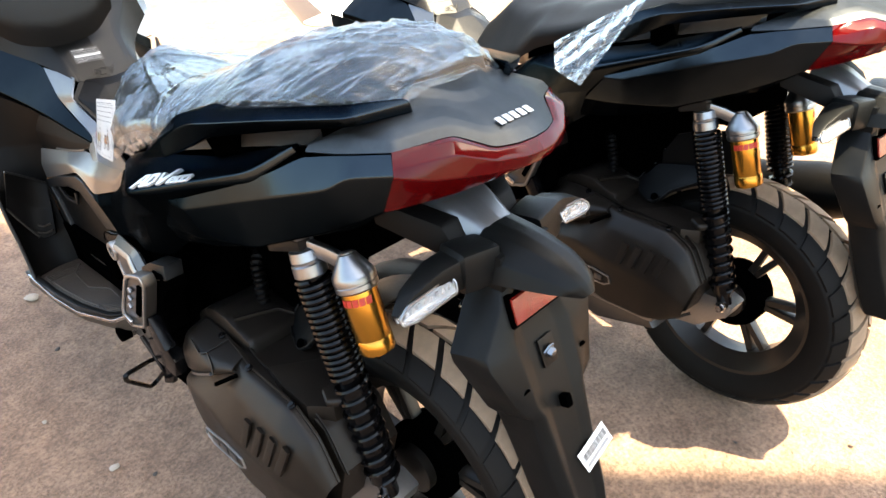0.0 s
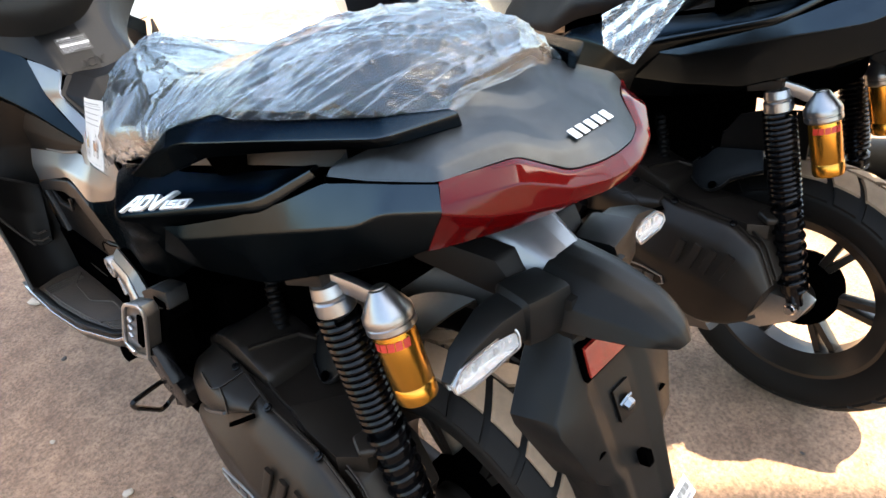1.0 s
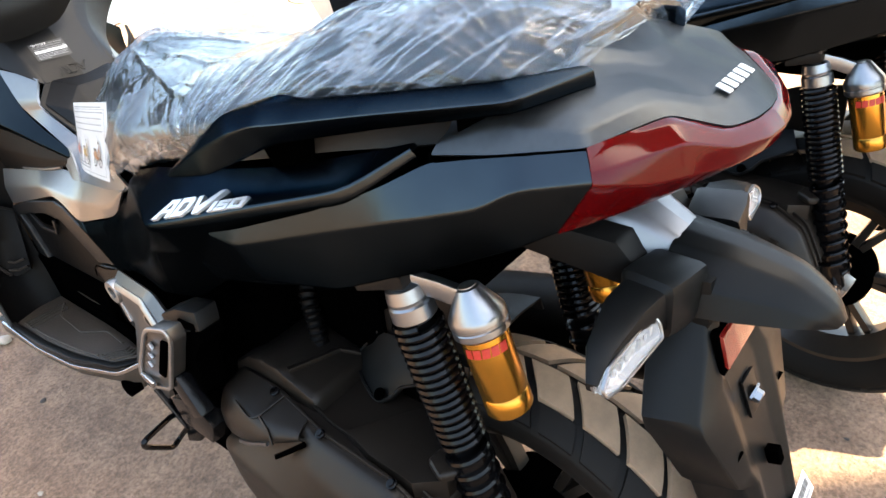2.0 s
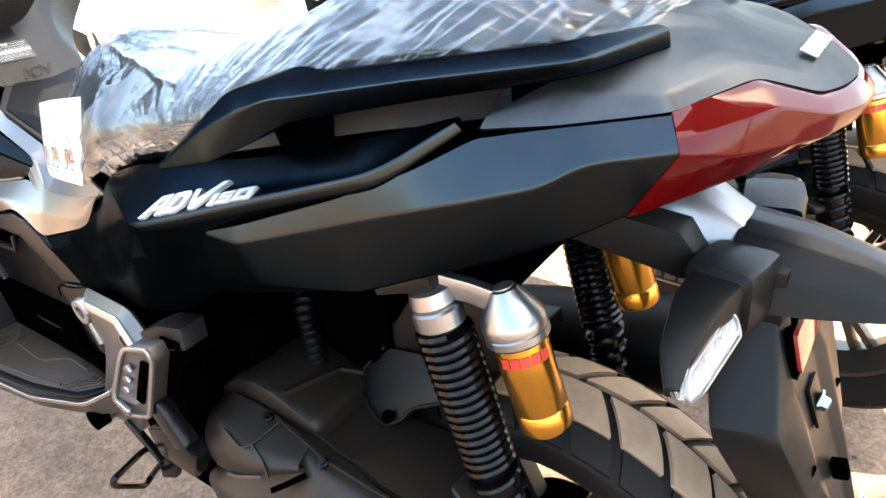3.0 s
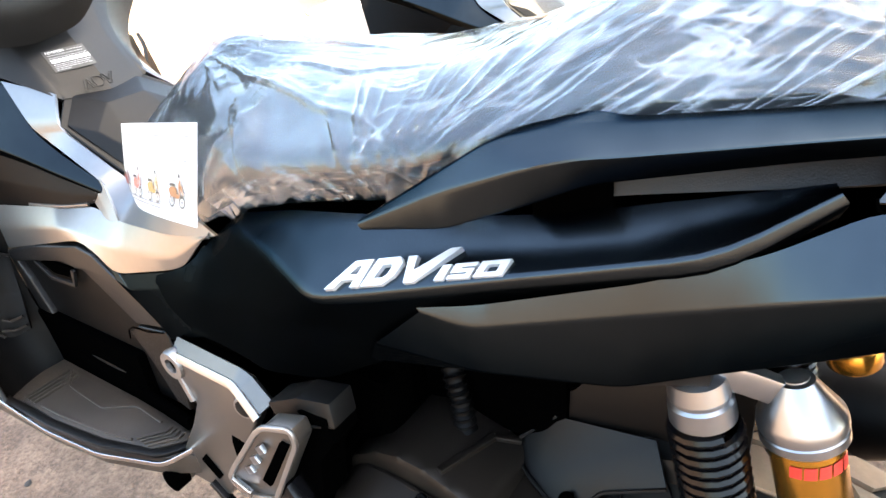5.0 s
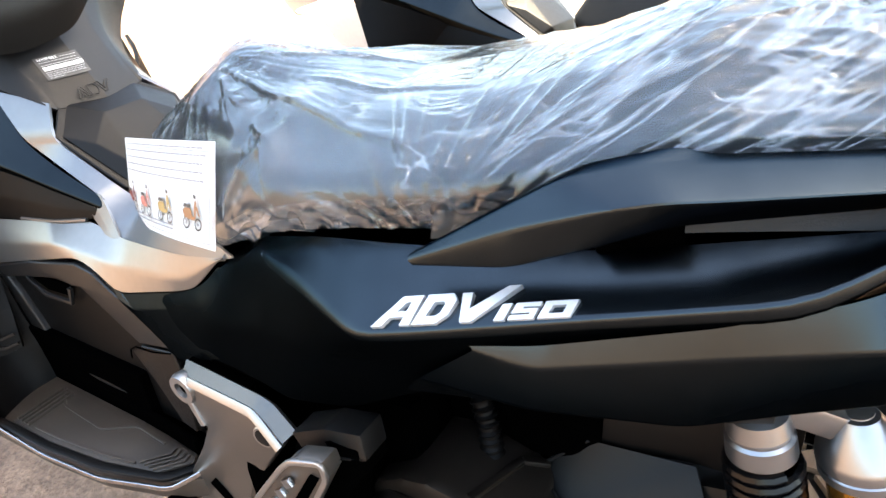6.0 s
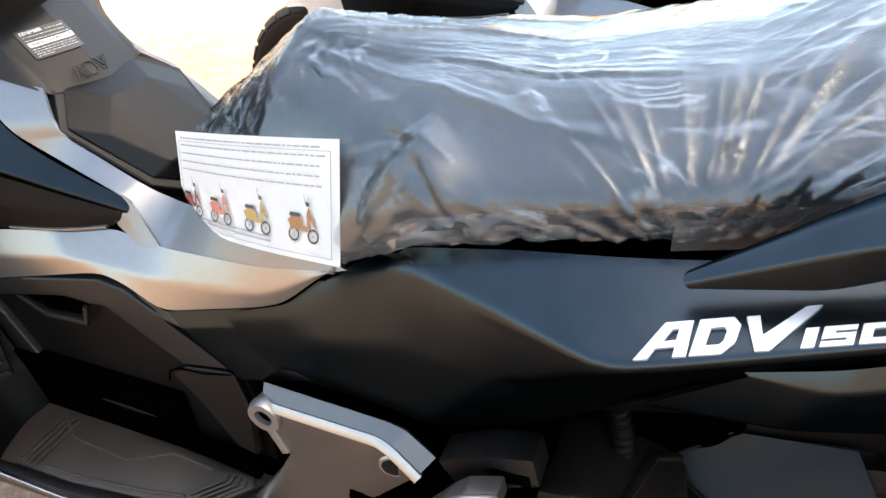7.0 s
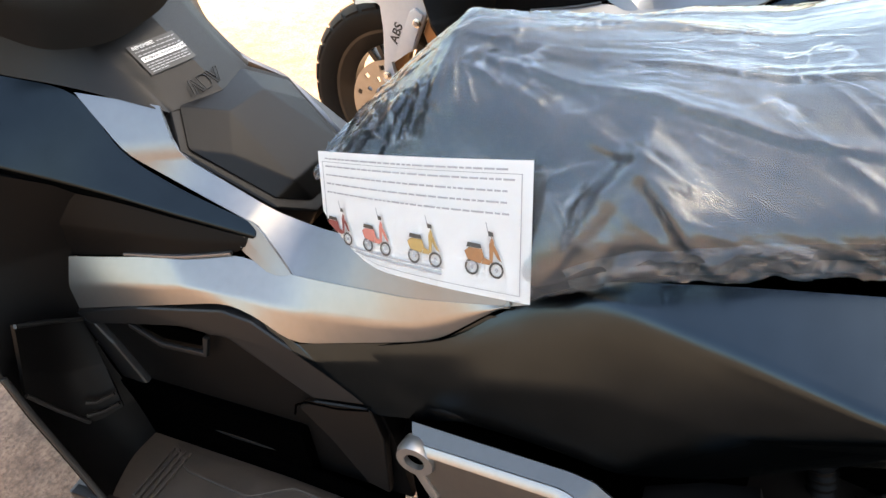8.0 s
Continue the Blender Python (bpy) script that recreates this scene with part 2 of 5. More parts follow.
def slab(outline, depth, bevel=0.002, bm=None, steps=2):
    """A plate: outline points (3-D, in one plane or near it) pushed by the vector depth, with softened edges."""
    bm2 = bmesh.new()
    f = bm2.faces.new([bm2.verts.new(p) for p in outline])
    got = bmesh.ops.extrude_face_region(bm2, geom=[f])
    bmesh.ops.translate(bm2, verts=[v for v in got["geom"] if isinstance(v, bmesh.types.BMVert)], vec=Vector(depth))
    bmesh.ops.recalc_face_normals(bm2, faces=bm2.faces)
    if bevel:
        bmesh.ops.bevel(bm2, geom=bm2.edges[:], offset=bevel, segments=steps, profile=0.7, affect='EDGES', clamp_overlap=True)
    if bm is None:
        return bm2
    me = bpy.data.meshes.new("tmp")
    bm2.to_mesh(me)
    bm2.free()
    bm.from_mesh(me)
    bpy.data.meshes.remove(me)
    return bm


def block(centre, size, turn=None, bevel=0.004, bm=None):
    x, y, z = (s / 2 for s in size)
    m = Matrix.Translation(centre) @ (turn.to_4x4() if turn else Matrix())
    return slab([m @ Vector(p) for p in ((-x, -y, -z), (x, -y, -z), (x, y, -z), (-x, y, -z))], m.to_3x3() @ Vector((0, 0, 2 * z)), bevel, bm)


def text_mesh(words, size, m, mat, parent, name="lettering", depth=0.0008, shear=0.0, label="", bold=0.0):
    """Letters in the built-in font as a mesh; m places them: x along the line, y up the letters."""
    cu = bpy.data.curves.new("letters", 'FONT')
    cu.body, cu.size, cu.extrude, cu.shear, cu.align_x, cu.align_y, cu.offset = words, size, depth, shear, 'CENTER', 'CENTER', bold
    tmp = bpy.data.objects.new("letters", cu)
    me = bpy.data.meshes.new_from_object(tmp)
    bpy.data.objects.remove(tmp)
    bpy.data.curves.remove(cu)
    me.transform(m)
    me.materials.clear()
    me.materials.append(mat)
    me.name = name
    ob = new(name, me)
    ob.parent = parent
    if label:
        tagged(ob, label)
    return ob


def facing(origin, along, up):
    """A frame with x along, y near up and z out of the surface."""
    x = Vector(along).normalized()
    z = x.cross(Vector(up)).normalized()
    y = z.cross(x)
    m = Matrix((x, y, z)).transposed().to_4x4()
    m.translation = origin
    return m


# ---- the ground ----
def rolling(x, y):
    return 0.006 * noise.noise((x * 1.7, y * 1.7, 0)) + 0.0025 * noise.noise((x * 9, y * 9, 3))


bm = bmesh.new()
lines = sorted({round(s * v, 3) for s in (-1, 1) for v in [i * 0.06 for i in range(46)] + [3, 3.6, 4.5, 6, 9, 14, 25, 50, 120, 400, 1200]})
verts = [[bm.verts.new((x + 0.3, y + 0.5, (rolling(x, y) if max(abs(x), abs(y)) < 3 else 0.0) - 0.005)) for x in lines] for y in lines]
for a, b in zip(verts, verts[1:]):
    for j in range(len(a) - 1):
        bm.faces.new((a[j], a[j + 1], b[j + 1], b[j]))
ground = tagged(new("ground", finish(bm, "ground", ground_material(), 180)), "packed reddish earth yard, dusty and scattered with grit", "ground", kind="structure")


# ---- the scooter ----
# the scooter's own axes lean a little against the level ground; STAND sets it on both wheels
STAND = Matrix.Translation((0, 0.066, 0)) @ Matrix.Rotation(radians(-4), 4, 'X') @ Matrix.Translation((0, -0.066, 0.035))
AXLE, FRONT = STAND.inverted() @ Vector((0, 0.066, 0.256)), STAND.inverted() @ Vector((0, 1.390, 0.266))


def tyre(parent, name, centre, radius, width, rim_radius, label):
    """Tyre with raised tread blocks; the wheel stands in the middle plane."""
    prof = []
    for k in range(17):
        b = -1 + 2 * k / 16
        r = radius - 0.006 - 0.24 * width * abs(b) ** 2.4
        prof.append((b * width / 2 * (1 if abs(b) < 1 else 0.98), r))
    side = [(width * 0.50, radius - 0.5 * (radius - rim_radius)), (width * 0.44, rim_radius + 0.012), (width * 0.36, rim_radius)]
    prof = [(-u, r) for u, r in reversed(side)] + prof + side
    bm = lathe(prof, centre, (1, 0, 0), 64, caps=False)
    wheel = part(name, bm, RUBBER, parent, label, 40)
    # one block each side, repeated round the tyre
    n = 28
    pitch = 2 * math.pi / n

    def on(b, ang, lift):
        r = radius - 0.006 - 0.24 * width * abs(b) ** 2.4 + lift
        return Vector((b * width / 2, r * math.cos(ang), r * math.sin(ang)))

    for s in (-1, 1):
        bm = bmesh.new()
        rows, m = [], 4
        for i in range(m + 1):
            u = i / m
            b = s * (0.05 + 0.57 * u)
            lo = 0.06 + 0.55 * u
            rows.append((b, lo * pitch, (lo + 0.81 - 0.03 * u) * pitch))
        top = [[bm.verts.new(on(b, a0 + (a1 - a0) * j / 3, 0.006)) for j in range(4)] for b, a0, a1 in rows]
        for a, b in zip(top, top[1:]):
            for j in range(3):
                bm.faces.new((a[j], a[j + 1], b[j + 1], b[j]))
        edge = [e for e in bm.edges if len(e.link_faces) == 1]
        got = bmesh.ops.extrude_edge_only(bm, edges=edge)
        for v in got["geom"]:
            if isinstance(v, bmesh.types.BMVert):
                b = 2 * v.co.x / width
                d = Vector((0, v.co.y, v.co.z)).normalized()
                v.co -= d * 0.0065
        me = finish(bm, "tread_block", TREAD, 30)
        # dark lug on the shoulder
        bm = bmesh.new()
        top = [[bm.verts.new(on(s * b, (0.66 + (b - 0.66) * 0.8 + 0.80 * j / 3) * pitch, 0.005)) for j in range(4)] for b in (0.67, 0.78, 0.89, 0.985)]
        for a, b in zip(top, top[1:]):
            for j in range(3):
                bm.faces.new((a[j], a[j + 1], b[j + 1], b[j]))
        edge = [e for e in bm.edges if len(e.link_faces) == 1]
        got = bmesh.ops.extrude_edge_only(bm, edges=edge)
        for v in got["geom"]:
            if isinstance(v, bmesh.types.BMVert):
                v.co -= (v.co - Vector((0, 0, 0))).normalized() * 0.006
        lug = finish(bm, "shoulder_lug", RUBBER, 30)
        for i in range(n):
            for nm, data in (("tread_block", me), ("shoulder_lug", lug)):
                ob = new(nm, data)
                ob.parent = wheel
                ob.matrix_basis = Matrix.Translation(centre) @ Matrix.Rotation(i * pitch + (0.5 * pitch if s > 0 else 0), 4, 'X')
    return wheel


def wheel_rim(parent, centre, radius, width, spokes, label):
    prof = [(-width / 2, radius - 0.004), (-width / 2 - 0.002, radius + 0.006), (-width / 2 + 0.006, radius + 0.006), (-width / 2 + 0.012, radius - 0.014),
            (-width * 0.2, radius - 0.026), (width * 0.2, radius - 0.026), (width / 2 - 0.012, radius - 0.014), (width / 2 - 0.006, radius + 0.006),
            (width / 2 + 0.002, radius + 0.006), (width / 2, radius - 0.004), (width * 0.2, radius - 0.036), (-width * 0.2, radius - 0.036), (-width / 2, radius - 0.004)]
    bm = lathe(prof, centre, (1, 0, 0), 64, caps=False)
    rim = part("rim", bm, RIM, parent, label, 30)
    bm = lathe([(-0.05, 0.030), (-0.045, 0.040), (0.045, 0.040), (0.05, 0.030)], centre, (1, 0, 0), 32)
    part("hub", bm, RIM, parent)
    part("hub_disc", lathe([(-.030, .04), (-.030, .066), (-.020, .070), (.020, .070), (.030, .066), (.030, .04)], centre, (1, 0, 0), 36), DARK, parent)
    for i in range(spokes):
        for d in (-0.11, 0.11):
            a = 2 * math.pi * i / spokes
            p = Vector((0, math.cos(a + d * 0.4) * 0.034, math.sin(a + d * 0.4) * 0.034))
            q = Vector((0, math.cos(a + d) * (radius - 0.026), math.sin(a + d) * (radius - 0.026)))
            bm = sweep([centre + p, centre + (p + q) / 2, centre + q], [(-0.006, -0.011), (0.006, -0.011), (0.008, 0), (0.006, 0.011), (-0.006, 0.011), (-0.008, 0)], up=(1, 0, 0))
            part("spoke", bm, RIM, parent)
    return rim


def shock(parent, side):
    """Rear damper with its spring, finned cap and gold reservoir; side is -1 for the left."""
    top, foot = Vector((side * 0.128, 0.092, 0.640)), Vector((side * 0.118, 0.010, 0.262))
    d = (foot - top).normalized()
    long = (foot - top).length
    body = part("shock_absorber", lathe([(0.03, 0.014), (0.20, 0.014), (0.20, 0.021), (long - 0.03, 0.021), (long - 0.02, 0.014), (long, 0.014)], top, d, 24), STEEL_BLACK, parent,
                "black rear shock absorber with a gold reservoir")
    # spring: close coils above, open coils below
    turns, path = 25, []
    for i in range(turns * 18 + 1):
        u = i / (turns * 18)
        along = 0.040 + (long - 0.073) * (u * 0.70 if u < 0.64 else 0.448 + (u - 0.64) * 1.5333)
        s = d.orthogonal().normalized()
        t = d.cross(s)
        a = 2 * math.pi * turns * u
        path.append(top + d * along + (s * math.cos(a) + t * math.sin(a)) * 0.0218)
    part("spring", sweep(path, ring(0.0040, 7), up=d), STEEL_BLACK, body, "black coil spring, close-wound above")
    cap = part("shock_cap", lathe([(-0.004, 0.006), (0.0, 0.014), (0.003, 0.0185), (0.015, 0.0205), (0.017, 0.0195), (0.019, 0.0195), (0.021, 0.0215), (0.035, 0.0222), (0.037, 0.0200), (0.040, 0.016)], top, d, 36), CAP, body, "machined silver cap")
    part("mount_lug", block(top - d * 0.014, (0.026, 0.028, 0.03), None, 0.006), CASTING, body)
    # reservoir
    can_top, can_foot = Vector((side * 0.104, 0.037, 0.638)), Vector((side * 0.104, 0.003, 0.510))
    c = (can_foot - can_top).normalized()
    ln = (can_foot - can_top).length
    can = part("reservoir", lathe([(0.040, 0.0225), (0.044, 0.0232), (ln - 0.022, 0.0232), (ln - 0.0205, 0.0222), (ln - 0.019, 0.0232), (ln - 0.003, 0.0234), (ln, 0.0215)], can_top, c, 40), GOLD, body, "gold anodised reservoir")
    part("reservoir_cap", lathe([(0.0, 0.009), (0.001, 0.0115), (0.003, 0.0125), (0.026, 0.0268), (0.030, 0.0275), (0.034, 0.0275), (0.035, 0.0262), (0.037, 0.0262), (0.038, 0.0272), (0.044, 0.0272), (0.047, 0.0245)], can_top, c, 40), CAP, body, "conical silver cap")
    part("reservoir_plug", lathe([(-0.0015, 0.0075), (-0.001, 0.0085), (0.002, 0.0088)], can_top, c, 24), ALLOY, body)
    a, b = top + d * 0.004, can_top + c * 0.016
    part("reservoir_arm", sweep([a + Vector((0, 0, 0.008)), a.lerp(b, 0.5) + Vector((0, 0, 0.006)), b], rect(0.0055, 0.010, 0.003)), CAP, body)
    # red lettering wrapped on the can, facing rear and outwards
    out = Vector((side * 0.80, -0.6, 0)).normalized()
    out = (out - c * out.dot(c)).normalized()
    centre = can_top + c * 0.058
    across = (-c).cross(out)
    for k in range(5):
        bm = bmesh.new()
        rows = []
        for y in (-.0048, .0048):
            row = []
            for w in range(4):
                ang = (-.0215 + .0088 * k + .0076 * w / 3 + y * .15) / .0235
                row.append(centre - c * y + (out * math.cos(ang) + across * math.sin(ang)) * .0238)
            rows.append(row)
        part("mark_bar", grid(rows, bm=bm), RED_INK, can, "red printed bar")
    return body


def rect(u, w, r):
    """A rounded rectangle section, half sizes u and w."""
    pts = [Vector((-u, -w, 0)), Vector((u, -w, 0)), Vector((u, w, 0)), Vector((-u, w, 0))]
    return [(p.x, p.y) for p in rounded(pts, r, True, 2)]


def glyph(loops, m, mat, parent, name="emblem_letter", deep=0.0022):
    """One raised letter from its outline and its holes."""
    cu = bpy.data.curves.new("outline", 'CURVE')
    cu.dimensions, cu.fill_mode = '2D', 'BOTH'
    for loop in loops:
        sp = cu.splines.new('POLY')
        sp.points.add(len(loop) - 1)
        for q, (x, y) in zip(sp.points, loop):
            q.co = (x, y, 0, 1)
        sp.use_cyclic_u = True
    cu.extrude = deep
    tmp = bpy.data.objects.new("outline", cu)
    me = bpy.data.meshes.new_from_object(tmp)
    bpy.data.objects.remove(tmp)
    bpy.data.curves.remove(cu)
    me.transform(m)
    me.materials.clear()
    me.materials.append(mat)
    ob = new(name, me)
    ob.parent = parent
    tagged(ob, "raised chrome emblem letter")
    return ob


def build_scooter():
    root = tagged(new("scooter"), "black adventure scooter with gold rear reservoirs, parked on its stand", "scooter", "scooters in the row")

    # ---- wheels
    rear = tyre(root, "rear_wheel", AXLE, 0.256, 0.13, 0.172, "black tyre with dusty tan tread blocks")
    wheel_rim(rear, AXLE, 0.170, 0.092, 6, "black cast rim")
    front = tyre(root, "front_wheel", FRONT, 0.266, 0.11, 0.185, "black block-pattern front tyre")
    wheel_rim(front, FRONT, 0.183, 0.078, 6, "black cast rim")

    # ---- dampers
    for s in (-1, 1):
        shock(root, s)

    # ---- upper side cowl with the emblem
    rails = [
        [(.138, .757, .538), (.151, .604, .605), (.142, .545, .653), (.150, .490, .690), (.166, .400, .717), (.172, .322, .731), (.170, .286, .736), (.168, .25, .741), (.160, .18, .752), (.147, .080, .776), (.143, .034, .789)],
        [(.1395, .755, .534), (.155, .599, .598), (.148, .546, .646), (.168, .478, .690), (.203, .398, .6945), (.2352, .3234, .6974), (.230, .290, .706), (.2215, .25, .716), (.2070, .18, .734), (.1862, .0774, .7604), (.154, .0305, .789)],
        [(.1405, .753, .530), (.1565, .600, .588), (.156, .550, .630), (.176, .476, .672), (.204, .400, .680), (.2335, .3270, .6890), (.2285, .290, .698), (.2200, .25, .708), (.2055, .18, .726), (.1845, .0715, .7532), (.152, .0262, .783)],
        [(.142, .750, .524), (.158, .604, .562), (.170, .555, .590), (.186, .478, .622), (.200, .432, .632), (.2080, .392, .6360), (.2060, .318, .652), (.2000, .26, .676), (.1900, .19, .700), (.1700, .080, .732), (.145, .030, .772)],
        [(.146, .735, .506), (.156, .622, .516), (.166, .565, .530), (.180, .500, .543), (.1840, .480, .544), (.1845, .462, .543), (.1720, .40, .548), (.1700, .33, .592), (.170, .25, .640), (.150, .10, .690), (.135, .035, .745)],
    ]
    cowl = part("side_cowl", loft(rails, 0.012, 6, straight=True, r_end=.002, along=.022), PAINT, root, "satin black side cowl with a raised chrome emblem")
    # emblem, lying on the panel between the two upper rails
    glyphs = [
        [[(-1, 0), (10, 21), (25.5, 21), (28, 0), (20.5, 0), (20, 6), (9.5, 6), (7, 0)], [(12.5, 10), (15.5, 16.5), (19, 16.5), (19.5, 10)]],
        [[(29.5, 0), (29, 21), (47, 21), (52, 16), (52, 6), (46.5, 0)], [(36.5, 5.5), (36.5, 15.5), (43.5, 15.5), (45.5, 13.5), (45.5, 7.5), (43.5, 5.5)]],
        [[(53.5, 20.5), (60.5, 20.5), (65, 9), (83, 23.5), (91, 23.5), (71, 0), (63.5, 0)]],
        [[(86, 0), (86, 11), (92.5, 11), (92.5, 0)]],
        [[(95, 0), (95, 3), (107, 3), (107, 4.2), (95, 4.2), (95, 11), (111, 11), (111, 8.2), (101, 8.2), (101, 7), (111, 7), (111, 0)]],
        [[(113.5, 0), (113.5, 11), (133, 11), (133, 0)], [(119, 3), (119, 8), (127.5, 8), (127.5, 3)]],
    ]
    base = facing(V(.2315, .305, .7068), V(.206, .178, .7375) - V(.232, .311, .706), V(.17, .25, .745) - V(.227, .25, .712)) @ Matrix.Translation((0, 0.0005, -0.0030))
    for loops in glyphs:
        glyph(loops, base @ Matrix.Diagonal((.00096, .00096, 1, 1)) @ Matrix(((1, .46, 0, -3), (0, 1, 0, 0), (0, 0, 1, 0), (0, 0, 0, 1))), EMBLEM, cowl)
    twin(cowl)

    # ---- lower rear side cowl
    rails = [
        [(.2100, .2500, .6945), (.2080, .205, .7080), (.1895, .11, .7385), (.1735, .055, .7600), (.1505, .0150, .7800), (.1425, -.033, .7880), (.1380, -.057, .7915), (.1268, -.0955, .7965)],
        [(.2108, .2467, .6929), (.2141, .2082, .6938), (.1935, .11, .7197), (.1820, .055, .7340), (.1735, .015, .7445), (.1633, -.033, .7574), (.1562, -.0568, .7725), (.1340, -.1035, .7770)],
        [(.2025, .300, .643), (.1980, .215, .645), (.1740, .125, .648), (.1540, .065, .668), (.1420, .020, .684), (.1350, -.010, .697), (.1320, -.040, .711), (.1240, -.0706, .7285)],
        [(.1750, .335, .597), (.1600, .250, .606), (.1380, .160, .624), (.1165, .063, .6625), (.1000, .020, .672), (.0900, -.010, .690), (.0900, -.045, .712), (.0950, -.068, .7275)],
    ]
    twin(part("rear_side_cowl", loft(rails, 0.003, 6, straight=True, along=.012), PAINT, root, "satin black tail cowl"))
    twin(part("cowl_tab", slab([V(.156, .127, .648), V(.150, .112, .653), V(.146, .096, .655), V(.142, .080, .655), V(.140, .080, .640), V(.148, .104, .638), V(.156, .125, .635)], (0.02, 0, 0), 0.003), COVER, root))

    # seam of the tail cowl
    seam = [V(.1480, .0165, .7860), V(.1508, .0150, .7815), V(.1500, .0120, .7795), V(.1463, -.010, .7842), V(.1425, -.033, .7880), V(.1380, -.057, .7915), V(.1268, -.0955, .7965)]
    twin(part("seam", sweep(seam, ring(.0009, 6)), DARK, root))
    # ---- tail top, lamp
    rails = [
        [(.1480, .016, .7840), (.1405, -.033, .7885), (.1265, -.0950, .7970), (.095, -.112, .8005), (.072, -.126, .8035), (.047, -.157, .7895), (.022, -.167, .7885), (0, -.169, .7885)],
        [(.1440, .012, .7920), (.1265, -.028, .8050), (.1225, -.0900, .8050), (.092, -.104, .8090), (.066, -.116, .8110), (.042, -.147, .7990), (.020, -.156, .7985), (0, -.157, .7985)],
        [(.1300, .012, .7960), (.1180, -.024, .8110), (.1100, -.080, .8110), (.086, -.092, .8150), (.060, -.104, .8165), (.038, -.138, .8040), (.019, -.147, .8035), (0, -.148, .8035)],
        [(.100, .020, .812), (.095, -.020, .822), (.086, -.060, .822), (.066, -.074, .822), (.045, -.088, .820), (.034, -.110, .8135), (.018, -.118, .8125), (0, -.119, .8125)],
        [(.080, .022, .822), (.070, -.015, .830), (.060, -.052, .829), (.052, -.066, .8265), (.036, -.080, .8235), (.028, -.095, .8190), (.015, -.101, .8180), (0, -.102, .8180)],
        [(.060, .024, .828), (.055, -.012, .838), (.050, -.048, .8380), (.042, -.058, .8350), (.030, -.068, .8310), (.022, -.080, .8270), (.012, -.086, .8255), (0, -.087, .8255)],
        [(0, .030, .834), (0, .006, .840), (0, -.015, .841), (0, -.028, .840), (0, -.040, .8375), (0, -.052, .8340), (0, -.058, .8320), (0, -.062, .8310)],
    ]
    top = part("tail_cover", loft(rails, 0.003, 4, straight=True, along=.008), TAIL, root, "dusty grey-black tail cover with a raised white mark")
    twin(top)
    m = facing(V(0.0, -.1435, .8060), (1, 0, 0.0), (0, 0.92, 0.40))
    for k in range(5):
        part("name_bar", slab([m @ Vector((x, y, 0)) for x, y in ((-.0265 + .011 * k, -.0055), (-.0190 + .011 * k, -.0055), (-.0190 + .011 * k, .0055), (-.0265 + .011 * k, .0055))], m.to_3x3() @ Vector((0, 0, .0012)), .0004, steps=1), WHITE_INK, top, "white raised bar of the maker's mark")
    lamp_rails = [
        [(.1265, -.0960, .7975), (.1180, -.0990, .7980), (.098, -.1120, .8000), (.074, -.1270, .8030), (.048, -.1570, .7885), (.022, -.167, .7870), (0, -.169, .7870)],
        [(.1285, -.0985, .7910), (.1165, -.1025, .7950), (.097, -.1170, .7985), (.078, -.1330, .8020), (.0525, -.1600, .7880), (.022, -.170, .7860), (0, -.172, .7860)],
        [(.1320, -.1015, .7830), (.1225, -.1130, .7855), (.104, -.1300, .7900), (.088, -.1430, .7925), (.056, -.1660, .7800), (.022, -.178, .7760), (0, -.180, .7760)],
        [(.1345, -.1040, .7760), (.1260, -.1150, .7740), (.110, -.1300, .7700), (.086, -.1480, .7690), (.054, -.1640, .7660), (.020, -.173, .7640), (0, -.175, .7640)],
        [(.1250, -.0715, .7285), (.1150, -.0810, .7300), (.094, -.1000, .7350), (.070, -.1250, .7430), (.045, -.1480, .7520), (.020, -.158, .7560), (0, -.160, .7560)],
    ]
    lamp = part("tail_light", loft(lamp_rails, 0.0018, 5, 0.003, straight=True, along=.006), LENS_RED, root, "red tail light lens, unlit")
    twin(lamp)
    inner = [[(h * .94, y + .022, z) for h, y, z in rail] for rail in lamp_rails]
    liner = part("lamp_liner", loft(inner, 0.004, 4, 0.003, straight=True), DARK, root)
    twin(liner)

    # ---- grab rails: the upper lit face, the outer crease, the under face and the inner side
    rails = [
        [(.1980, .288, .7495), (.1870, .235, .7850), (.1760, .190, .8125), (.1640, .1468, .8230), (.1600, .130, .8195), (.1430, .056, .8255), (.1080, -.015, .8280), (.0840, -.066, .8340)],
        [(.2045, .291, .7485), (.1980, .235, .7850), (.1940, .1976, .8090), (.1800, .160, .8175), (.1720, .130, .8190), (.1530, .056, .8255), (.1160, -.018, .8290), (.0820, -.070, .8345)],
        [(.2095, .290, .7470), (.2090, .225, .7800), (.2085, .1700, .8020), (.2064, .1405, .8110), (.2000, .120, .8125), (.1780, .047, .8205), (.1375, -.048, .8265), (.0790, -.0765, .8320)],
        [(.2085, .286, .7425), (.2080, .222, .7560), (.2000, .1800, .7730), (.1900, .1400, .7900), (.1820, .120, .7925), (.1570, .050, .8020), (.1320, -.046, .8150), (.0765, -.0775, .8190)],
        [(.1990, .284, .7430), (.1850, .224, .7570), (.1760, .1780, .7750), (.1690, .1400, .7910), (.1600, .120, .7930), (.1370, .050, .8030), (.1100, -.034, .8150), (.0740, -.070, .8200)],
    ]
    lines = [rounded([V(*p) for p in r], .010) for r in rails]
    rail = part("grab_rail", grid([rounded([l[i] for l in lines], .0030, True) for i in range(len(lines[0]))], True, caps=True), PAINT, root, "satin black grab rail", 28)
    twin(rail)
